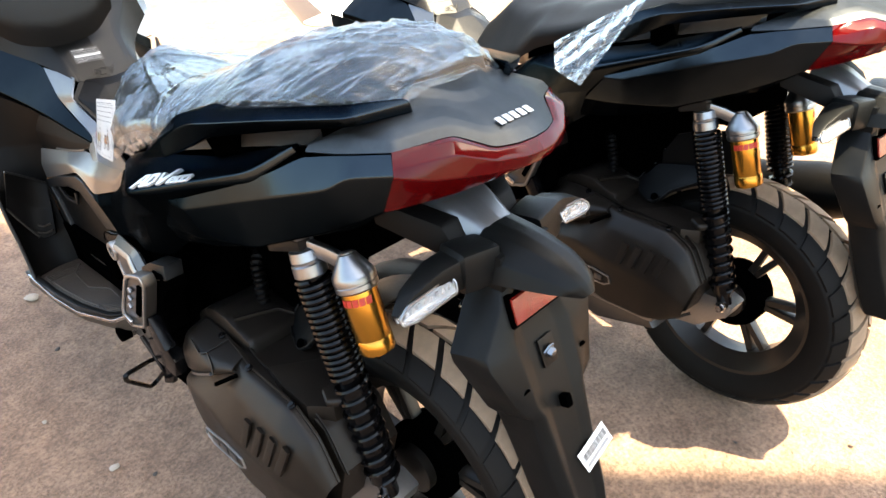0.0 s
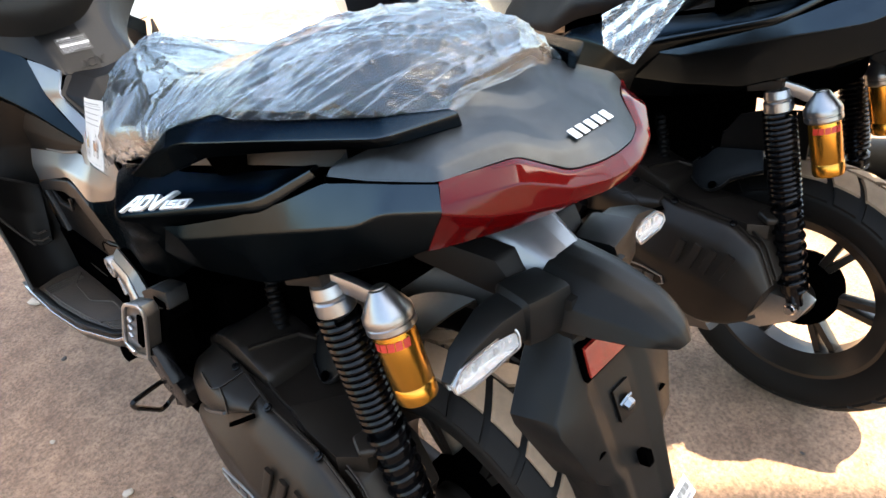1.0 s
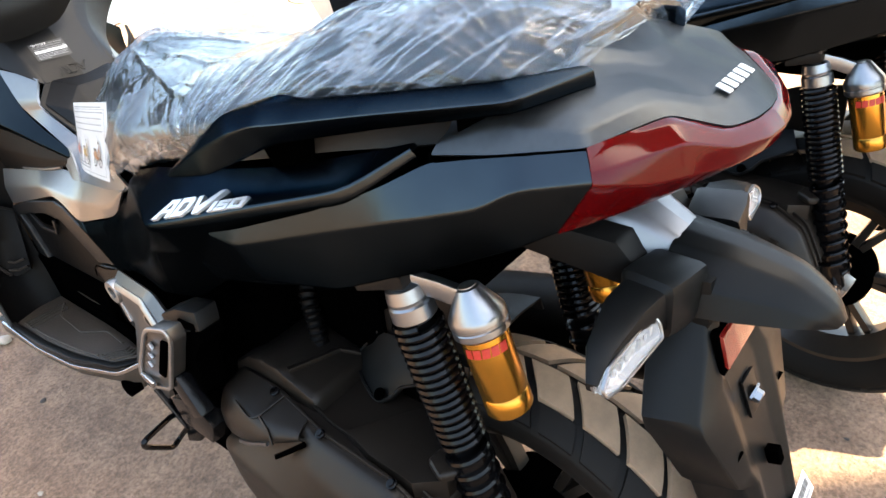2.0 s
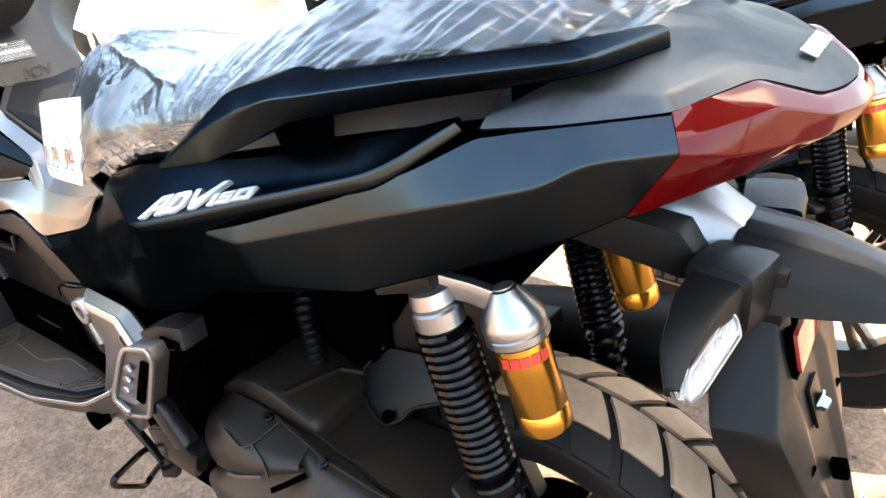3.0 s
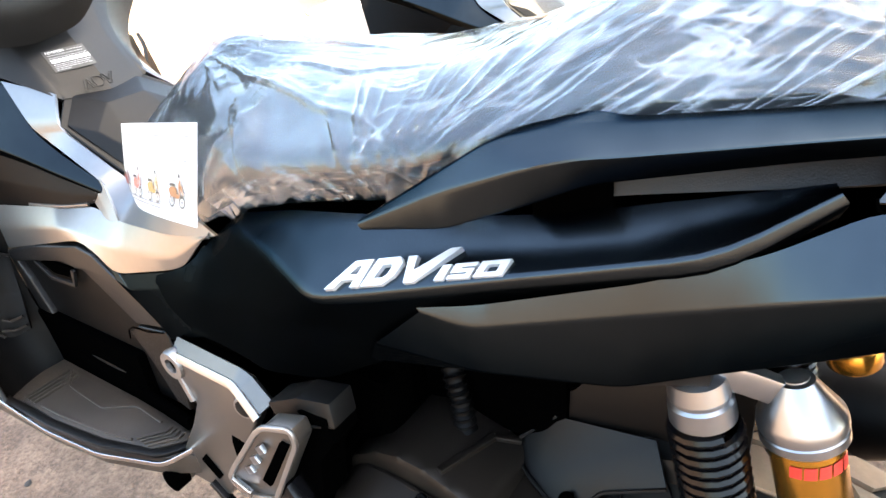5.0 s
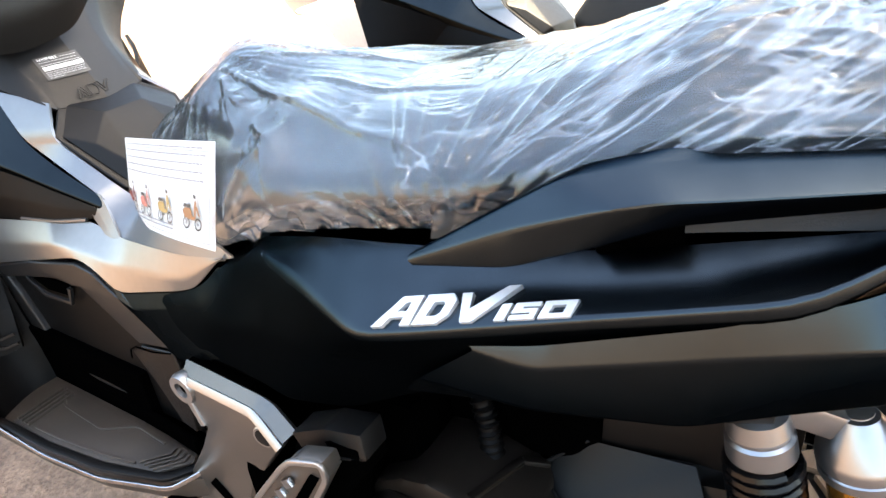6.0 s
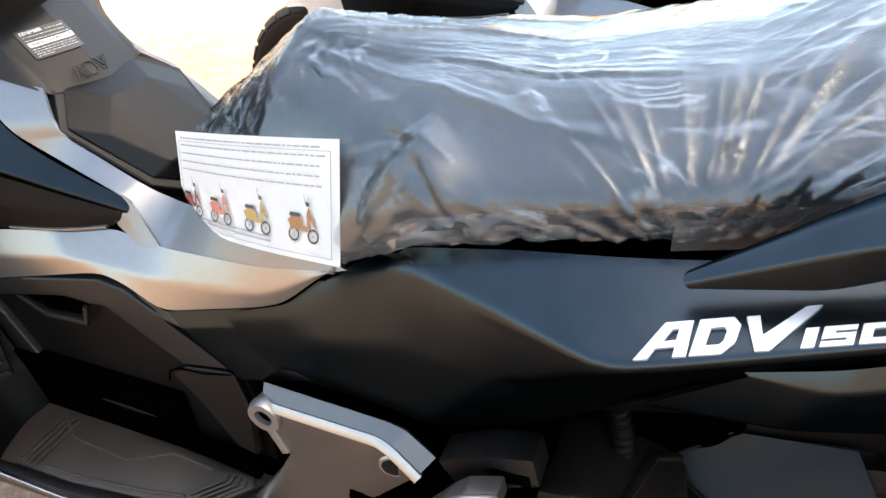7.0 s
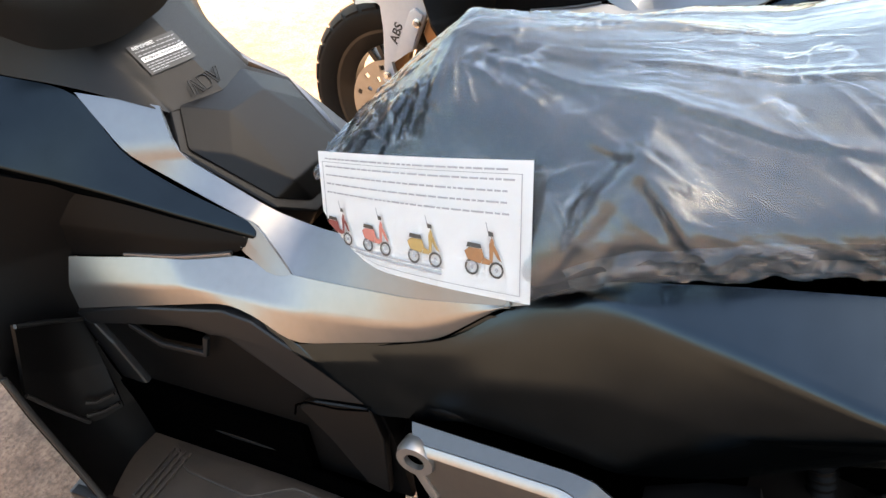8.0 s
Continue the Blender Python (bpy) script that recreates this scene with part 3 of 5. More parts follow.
    twin(part("rail_mount", slab([V(.172, .185, .775), V(.164, .145, .790), V(.150, .14, .755), V(.160, .19, .742)], (0.02, 0, 0), 0.004), DARK, root))
    twin(part("rail_mount", slab([V(.135, .0, .81), V(.105, -.045, .822), V(.105, -.04, .80), V(.135, .0, .785)], (0.02, 0, 0), 0.004), DARK, root))

    # dusty seat base seen under the rail
    rails = [
        [(.168, .30, .738), (.158, .20, .756), (.149, .125, .770), (.137, .04, .783), (.130, .0, .790)],
        [(.162, .30, .752), (.151, .20, .774), (.143, .120, .785), (.127, .030, .797), (.118, .0, .802)],
        [(.150, .30, .770), (.140, .20, .798), (.128, .120, .812), (.112, .030, .822), (.104, .0, .825)],
    ]
    twin(part("seat_base", loft(rails, .003, 5, .004), ENGINE, root, "dusty seat base moulding"))
    # ---- seat
    part("seat", seat_shell(), SEAT, root, "black ribbed vinyl seat", 60)

    # ---- near-black filler blocks inside: shade put into colour, hiding the lit ground beyond
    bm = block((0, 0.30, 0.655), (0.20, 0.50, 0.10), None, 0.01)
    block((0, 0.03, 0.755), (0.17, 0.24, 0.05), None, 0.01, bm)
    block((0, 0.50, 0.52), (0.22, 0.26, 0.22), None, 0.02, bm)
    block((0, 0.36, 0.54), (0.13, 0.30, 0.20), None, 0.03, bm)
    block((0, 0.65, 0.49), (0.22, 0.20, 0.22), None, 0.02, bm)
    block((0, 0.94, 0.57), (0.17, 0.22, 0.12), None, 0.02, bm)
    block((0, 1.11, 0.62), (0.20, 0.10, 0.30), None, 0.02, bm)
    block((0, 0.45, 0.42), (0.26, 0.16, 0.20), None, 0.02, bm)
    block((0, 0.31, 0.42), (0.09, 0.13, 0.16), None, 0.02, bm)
    part("frame", bm, DARK, root, "near-black filler blocks for the shaded frame and inner space")

    engine(root)
    tail_guard(root)
    foot_area(root)
    front_end(root)
    root.matrix_basis = STAND
    return root


SEAT_STATIONS = [-.05, -.02, .05, .15, .27, .40, .47, .53, .60, .63, .68, .72, .745]
SEAT_FORM = {  # half widths and heights of the hem, the shoulder and the upper edge, and the height of the middle
    "hem_h": [.062, .095, .118, .138, .158, .160, .158, .156, .142, .135, .118, .098, .060],
    "hem_z": [.822, .820, .813, .796, .757, .732, .712, .680, .674, .674, .676, .680, .688],
    "low_h": [.070, .101, .124, .145, .166, .169, .167, .158, .145, .138, .122, .104, .066],
    "low_z": [.828, .832, .830, .815, .782, .758, .746, .700, .682, .682, .682, .687, .690],
    "top_h": [.045, .066, .080, .090, .098, .092, .085, .110, .085, .072, .062, .060, .040],
    "top_z": [.842, .857, .865, .858, .816, .792, .792, .772, .775, .780, .752, .728, .700],
    "mid_z": [.845, .861, .871, .866, .826, .798, .800, .804, .811, .8136, .772, .737, .703],
}


def seat_section(y, out, m):
    """Points over the seat at y, from the left hem across to the right one, at the distance out."""
    f = {k: float(np.interp(y, SEAT_STATIONS, v)) for k, v in SEAT_FORM.items()}
    half = [Vector((-f["hem_h"] - out, y, f["hem_z"] - out)), Vector((-f["low_h"] - out, y, f["low_z"] + out * .3)),
            Vector((-f["top_h"] - out * .3, y, f["top_z"] + out)), Vector((0, y, f["mid_z"] + out))]
    line = rounded(half + [Vector((-p.x, p.y, p.z)) for p in reversed(half[:-1])], .022, steps=6)
    far = [0.0]
    for a, b in zip(line, line[1:]):
        far.append(far[-1] + (b - a).length)
    at = [far[-1] * j / m for j in range(m + 1)]
    return [Vector((float(np.interp(a, far, [p.x for p in line])), y, float(np.interp(a, far, [p.z for p in line])))) for a in at]


def seat_shell():
    """The seat's skin."""
    rows = [seat_section(-.05 + .79 * i / 60, 0.0, 40) for i in range(61)]
    bm = grid(rows)
    bm.verts.ensure_lookup_table()
    bm.faces.new(bm.verts[:41])
    bm.faces.new(bm.verts[-41:])
    return bm


def engine(root):
    # belt case: the outer cover in one shell, domed at the front end, with a step behind the dome
    seam = [(.150, .445, .360), (.152, .428, .405), (.155, .385, .430), (.160, .335, .431), (.161, .313, .429), (.163, .298, .428), (.175, .2195, .419), (.182, .103, .4175), (.185, .055, .392), (.186, .025, .330)]
    rails = [
        seam,
        [(h + .012, y, z - .001) for h, y, z in seam],
        [(.170, .440, .330), (.180, .420, .345), (.190, .385, .356), (.195, .335, .368), (.195, .312, .378), (.196, .285, .388), (.209, .2195, .392), (.217, .103, .388), (.213, .060, .366), (.206, .030, .318)],
        [(.192, .440, .300), (.205, .425, .315), (.216, .385, .328), (.224, .335, .338), (.227, .310, .342), (.230, .285, .343), (.236, .220, .333), (.235, .110, .322), (.226, .070, .308), (.214, .040, .286)],
        [(.192, .430, .275), (.207, .410, .270), (.217, .370, .262), (.222, .330, .254), (.223, .306, .248), (.222, .284, .240), (.228, .220, .230), (.228, .120, .230), (.222, .080, .240), (.208, .050, .254)],
        [(.150, .420, .255), (.155, .400, .240), (.160, .360, .222), (.165, .325, .212), (.165, .302, .206), (.165, .280, .200), (.165, .220, .196), (.165, .125, .202), (.165, .085, .212), (.165, .052, .238)],
    ]
    case = part("belt_case", loft(rails, .008, 5, .006, straight=True, along=.014), ENGINE, root, "dusty dark plastic belt case with ribs", 30)
    out = [(.438, .345), (.425, .395), (.385, .424), (.335, .425), (.22, .413), (.10, .411), (.06, .390), (.03, .330), (.06, .245), (.12, .208), (.30, .205), (.40, .245)]
    part("case_body", slab([V(.172, y, z) for y, z in out], (0.10, 0, 0), 0.006, steps=2), ENGINE, case)
    for k in range(4):
        # short moulded bars down the rear slope
        p, q = V(.2175 + .001 * k, .080 + .030 * k, .386), V(.2345, .100 + .028 * k, .330)
        part("rib", sweep([p.lerp(q, .12), p.lerp(q, .88)], rect(.007, .003, .002), up=(-.9, -.1, .4)), ENGINE, case)
    # rounded dome at the front, overhanging the lower deck, with its panel lines
    rails = [
        [(.150, .422, .405), (.156, .397, .428), (.162, .370, .440), (.161, .318, .432), (.165, .296, .4305), (.171, .248, .425)],
        [(.172, .428, .392), (.185, .407, .412), (.196, .370, .427), (.2056, .318, .4190), (.203, .290, .4210), (.192, .243, .4215)],
        [(.182, .430, .370), (.198, .410, .385), (.210, .370, .398), (.2150, .325, .397), (.2125, .286, .4100), (.1965, .241, .4175)],
        [(.182, .428, .345), (.201, .406, .355), (.2125, .367, .368), (.2150, .325, .381), (.2110, .284, .3990), (.1945, .239, .4120)],
        [(.165, .420, .335), (.183, .395, .345), (.192, .362, .358), (.194, .323, .368), (.190, .282, .388), (.180, .236, .405)],
    ]
    part("case_dome", loft(rails, .007, 6, .004, straight=True, along=.016), ENGINE, case, "", 32)
    for line in ([(.1655, .297, .4318), (.199, .307, .4225), (.2070, .318, .4195), (.2000, .352, .4260)], [(.199, .307, .4225), (.2065, .283, .4175), (.2125, .272, .4050)]):
        part("case_crease", sweep(rounded([V(*p) for p in line], .005), rect(.0013, .0013, .0005), up=(-.8, 0, .6)), ENGINE, case)
    part("dome_lip", sweep([V(.2145, .345, .375), V(.2155, .325, .382), V(.2120, .284, .400)], rect(.0022, .0024, .0010), up=(-1, 0, .2)), CASTING, case)
    part("case_slot", sweep([V(.2150, .268, .391), V(.2060, .250, .402), V(.1945, .234, .4115)], rect(.0030, .0024, .0010), up=(-.8, 0, .6)), DARK, case)
    m = Matrix.Translation((.0125, -.030, .006))
    bm = sweep([m @ V(.2475, y, z) for y, z in ((.335, .292), (.275, .296), (.232, .290), (.228, .276), (.242, .268), (.320, .268), (.338, .280))], rect(.0015, .0015, .0005), up=(1, 0, 0), closed=True)
    part("badge", bm, ALLOY, case, "oval silver badge outline")
    for k in range(3):
        part("badge_bar", slab([m @ V(.2475, .318 - .026 * k, .287), m @ V(.2475, .299 - .026 * k, .287), m @ V(.2475, .301 - .026 * k, .275), m @ V(.2475, .320 - .026 * k, .275)], (-0.002, 0, 0), 0.0008), CASTING, case)
    low = [(.47, .335), (.42, .345), (.36, .235), (.25, .196), (.16, .205), (.13, .165), (.28, .130), (.42, .175), (.475, .255)]
    under = part("crankcase_cover", slab([V(.168, y, z) for y, z in low], (0.09, 0, 0), 0.010, steps=2), CASTING, root, "dusty cast alloy lower crankcase")
    part("case_label", slab([V(.1695, .425, .262), V(.1695, .375, .205), V(.1695, .362, .217), V(.1695, .412, .274)], (-.0006, 0, 0), 0), PAPER, under, "white sticker with small bars")
    for h, y, z in ((.166, .313, .431), (.179, .2195, .4215), (.186, .103, .4195)):
        part("bolt", lathe([(0, .0060), (.003, .0060), (.0035, .0042), (.006, .0038)], V(h, y, z), (-.35, 0, .94), 12), STEEL_BLACK, case, "", 25)
    ridge = rounded([V(h, y, z + .0015) for h, y, z in seam[1:]], .012)
    part("case_ridge", sweep(ridge, rect(.0022, .0030, .0012)), ENGINE, case)
    part("case_ridge", sweep([p + Vector((.016, 0, .0)) for p in ridge], rect(.0016, .0024, .0010)), ENGINE, case)
    # case tops on the inner side of the seam: the front housing, the gap behind it and the flat pad
    part("intake_box", slab([V(.156, y, z) for y, z in [(.440, .35), (.430, .405), (.405, .435), (.375, .454), (.345, .461), (.315, .458), (.290, .448), (.255, .436), (.238, .37)]], (0.100, 0, 0), 0.013, steps=4), ENGINE, root, "dusty black intake housing")
    part("case_pad", slab([V(.160, .2004, .4235), V(.172, .150, .4230), V(.176, .085, .4225), V(.150, .060, .416), V(.090, .062, .416), V(.085, .150, .420)], (0, 0, -.05), .006, steps=2), ENGINE, root)
    part("pad_boss", slab([V(.150, .083, .424), V(.160, .060, .420), V(.140, .048, .415), V(.118, .056, .418), V(.124, .080, .424)], (0, 0, .012), .006, steps=3), ENGINE, root)
    for p, q in ((V(.146, .304, .4545), V(.078, .284, .4475)), (V(.078, .284, .4475), V(.064, .262, .440))):
        part("rib", sweep([p, q], rect(.004, .003, .0015)), ENGINE, root)
    # ribbed breather hose behind the box
    hose = spline([V(.085, .312, .452), V(.081, .318, .486), V(.072, .330, .512), V(.045, .348, .526)], 12)
    part("breather_hose", sweep(hose, ring(.0100, 14), scales=[1.0 if k % 3 else 1.25 for k in range(len(hose))]), SHIELD, root, "ribbed black rubber hose")
    # hugger over the tyre
    rows = []
    for i in range(13):
        a = radians(96 + (158 - 96) * i / 12)
        p = AXLE + Vector((0, -math.cos(a), math.sin(a))) * 0.282
        rows.append([p + Vector((x, 0, dz)) for x, dz in ((-.078, -.02), (-.072, 0), (-.03, .006), (.03, .006), (.072, 0), (.078, -.02))])
    part("hugger", thicken(grid(rows), .003), PLASTIC, root, "dark plastic inner mudguard")
    lobe = [V(.062, .276, .428), V(.060, .224, .486), V(.065, .130, .504), V(.090, .112, .479), V(.0936, .167, .449), V(.101, .178, .434), V(.1046, .197, .421), V(.099, .215, .417), V(.0884, .240, .423)]
    flange = part("hugger_flange", slab(lobe, (0.004, 0, -0.006), 0.002), PLASTIC, root, "blue-black plastic flange with a bolt")
    part("flange_rim", sweep(rounded([p + Vector((-.001, 0, .001)) for p in (lobe[1], lobe[0], lobe[8], lobe[7], lobe[6], lobe[5], lobe[4], lobe[3])], .006), rect(.0014, .0014, .0006)), FOOT, flange)
    part("flange_bolt", lathe([(0, .0075), (.002, .0075), (.003, .0050), (.004, .0045)], V(.1022, .196, .432), (-.7, .1, .7), 16), DARK, flange)
    # dusty inner guard that rises behind the flange
    back = [(.060, .282, .436), (.056, .258, .470), (.054, .230, .508), (.054, .209, .519), (.053, .185, .554), (.053, .138, .572), (.055, .060, .585), (.058, .060, .500), (.057, .131, .498), (.056, .224, .478)]
    part("inner_guard", slab([V(*p) for p in back], (0.005, 0, 0), .002), PLASTIC, root, "dusty inner mudguard wall")
    # crankcase and axle carrier in alloy
    bm = block((-.10, .27, .24), (.15, .28, .12), None, .02)
    part("crankcase", bm, ALLOY, root, "dusty cast alloy crankcase")
    part("axle_carrier", slab([V(.128, .09, .27), V(.128, .02, .275), V(.128, -.012, .262), V(.128, .0, .235), V(.128, .06, .19), V(.128, .12, .18)], (0.05, 0, 0), 0.008), ALLOY, root, "cast alloy axle carrier")
    part("damper_bolt", lathe([(0, .012), (.008, .012), (.009, .008), (.018, .007)], (-.128, .008, .262), (-1, 0, 0), 12), CHROME, root)
    # silencer on the far side
    bm = lathe([(0, .03), (.01, .055), (.06, .066), (.36, .062), (.42, .05), (.43, .03)], (.175, .34, .335), (0.02, -.97, .20), 28)
    muffler = part("silencer", bm, SHIELD, root, "black silencer with a heat shield")
    part("heat_shield", slab([Vector((.232, y, z)) for y, z in [(.28, .36), (-.05, .43), (-.06, .36), (.25, .29)]], (0.006, 0, 0), .003), PLASTIC, muffler)
    part("shield_bolt", lathe([(0, .008), (.003, .008), (.005, .004)], (.150, -.01, .445), (-.3, -.2, .9), 12), CHROME, muffler)


def tail_guard(root):
    # silver bracket under the lamp
    rails = [
        [(.052, -.040, .690), (.0455, -.070, .6830), (.0400, -.0950, .6590), (.0360, -.108, .652)],
        [(.040, -.040, .706), (.0330, -.075, .6990), (.0240, -.1200, .6745), (.0220, -.134, .664)],
        [(.028, -.040, .716), (.0225, -.078, .7050), (.0180, -.1230, .6775), (.0160, -.138, .667)],
        [(0, -.040, .717), (0, -.079, .7060), (0, -.1260, .6785), (0, -.141, .668)],
    ]
    arm = part("guard_bracket", loft(rails, .003, 5, .005, straight=True, along=.010), SILVER, root, "silver cast bracket")
    twin(arm)
    twin(part("bracket_cheek", slab([V(.098, -.020, .718), V(.062, -.085, .690), V(.058, -.100, .668), V(.066, -.092, .655), V(.100, -.020, .690)], (0.03, 0, 0), .004), SHIELD, root))
    # hood
    rails = [
        [(.054, -.112, .632), (.050, -.160, .634), (.036, -.205, .634), (.0277, -.2206, .6330), (.012, -.230, .6260)],
        [(.048, -.112, .660), (.043, -.160, .655), (.030, -.205, .648), (.0220, -.2260, .6380), (.010, -.235, .6270)],
        [(.024, -.114, .680), (.022, -.160, .674), (.018, -.205, .662), (.0130, -.2300, .6440), (.006, -.238, .6300)],
        [(.008, -.118, .683), (.008, -.160, .678), (.007, -.206, .665), (.005, -.232, .6460), (.003, -.239, .6310)],
        [(0, -.118, .683), (0, -.160, .678), (0, -.206, .665), (0, -.232, .6460), (0, -.239, .6310)],
    ]
    hood = part("guard_hood", loft(rails, .0025, 6, .006, straight=True, along=.012), GUARD, root, "grey-black plastic hood over the reflector")
    twin(hood)
    bm = block((0, -.130, .640), (.092, .05, .05), None, .01)
    part("guard_core", bm, GUARD, root)
    # long rear guard
    def section(z, hf, yf, hr, yr, hm, ym, front):
        return [Vector(p) for p in ((-hf, yf, z), (-hr, yr, z), (-hm, ym, z), (-hm * .6, ym + .006, z), (hm * .6, ym + .006, z), (hm, ym, z), (hr, yr, z), (hf, yf, z), (hf * .5, front, z), (-hf * .5, front, z))]
    rows = [section(.630, .046, -.112, .042, -.150, .030, -.156, -.10), section(.602, .066, -.112, .052, -.156, .036, -.162, -.10),
            section(.566, .1064, -.1265, .0930, -.168, .046, -.170, -.115), section(.553, .1050, -.1290, .0946, -.1750, .048, -.1770, -.12),
            section(.484, .0790, -.1520, .0680, -.1960, .044, -.1990, -.135), section(.468, .0660, -.1560, .0520, -.1960, .038, -.2060, -.14),
            section(.39, .054, -.176, .047, -.216, .032, -.228, -.158), section(.33, .047, -.194, .042, -.236, .028, -.246, -.177), section(.30, .042, -.206, .038, -.242, .026, -.252, -.19)]
    rows = [rounded(r, .003, True, 2) for r in rows]
    guard = part("rear_guard", grid(rows, True, caps=True), GUARD, root, "grey-black plastic rear mudguard and plate carrier")
    def on_back(x, z, lift=0.002):
        y = float(np.interp(z, [.33, .39, .47, .545, .598, .63], [-.240, -.222, -.200, -.172, -.157, -.151]))
        return Vector((x, y - lift, z))
    part("reflector_frame", slab([on_back(-.046, .618), on_back(.046, .618), on_back(.046, .581), on_back(-.046, .581)], (0, -.006, -.002), .002), DARK, guard)
    part("reflector", slab([on_back(-.042, .615, .007), on_back(.042, .615, .007), on_back(.042, .585, .007), on_back(-.042, .585, .007)], (0, -.004, -.001), .001), REFLECTOR, guard, "red reflector")
    d = Vector((0, -.95, -.3)).normalized()
    part("bolt_plate", block(on_back(0, .531, .003), (.026, .003, .036), Euler((radians(-18), 0, 0)).to_matrix(), .001), PLASTIC, guard)
    part("plate_bolt", lathe([(0, .010), (.002, .010), (.0025, .0065), (.008, .006), (.009, .0045)], on_back(0, .531, .004), d, 6), CAP, guard, "zinc plate bolt")
    for x, z in ((-.053, .5055), (.058, .507)):
        part("hole", lathe([(0, .006), (.003, .0065), (.0032, .004)], on_back(x, z, .001), d, 12), DARK, guard)
    part("guard_tab", block(on_back(.0, .469, .006), (.010, .012, .016), Euler((radians(-18), 0, 0)).to_matrix(), .002), DARK, guard)
    m = facing(on_back(.030, .385, .006), (1, 0, 0.35), (0.25, .3, .95))
    lab = part("label_sheet", slab([m @ Vector(p) for p in ((-.028, -.016, 0), (.028, -.016, 0), (.028, .016, 0), (-.028, .016, 0))], m.to_3x3() @ Vector((0, 0, .0006)), 0), PAPER, guard, "white sticker with bars")
    for i in range(22):
        x = -.024 + .048 * i / 21
        part("bar", slab([m @ Vector((x + a, b, .001)) for a, b in ((0, -.002), (.0013 if i % 3 else .0007, -.002), (.0013 if i % 3 else .0007, .009), (0, .009))], m.to_3x3() @ Vector((0, 0, .0002)), 0), BLACK_INK, lab)
    part("bar", slab([m @ Vector(p) for p in ((-.024, -.011, .001), (.022, -.011, .001), (.022, -.006, .001), (-.024, -.006, .001))], m.to_3x3() @ Vector((0, 0, .0002)), 0), GREY_INK, lab)
    # indicators
    path = [V(.036, -.124, .652), V(.062, -.121, .655), V(.080, -.117, .656), V(.082, -.117, .656), V(.104, -.113, .654), V(.142, -.112, .646), V(.166, -.117, .639)]
    body = part("indicator", sweep(path, rect(.020, .020, .006), scales=[1.15, 1.2, 1.15, .92, .86, .55, .22]), GUARD, root, "rear indicator with a clear lens")
    lens = [V(.097, -.129, .660), V(.094, -.134, .653), V(.097, -.138, .643), V(.150, -.131, .633), V(.1660, -.1275, .6345), V(.1665, -.1250, .6410), V(.154, -.1235, .650)]
    part("indicator_lens", slab(lens, (0, .008, .001), .002, steps=2), LENS_CLEAR, body, "clear faceted lens")
    part("lens_rim", sweep(rounded(lens, .003, True), rect(.0010, .0012, .0005), up=(0, 1, 0), closed=True), CAP, body, "pale lens rim")
    part("lens_backing", slab([p + Vector((0, .008, 0)) for p in lens], (0, .002, 0), 0), CAP, body)
    for k in range(8):
        p = V(.102, -.1340, .6500).lerp(V(.156, -.1270, .6410), k / 7)
        part("lens_prism", block(p + Vector((0, .004, 0)), (.0042, .003, .007), None, .0005), DARK if k in (2, 5) else CHROME, body)
    twin(body)


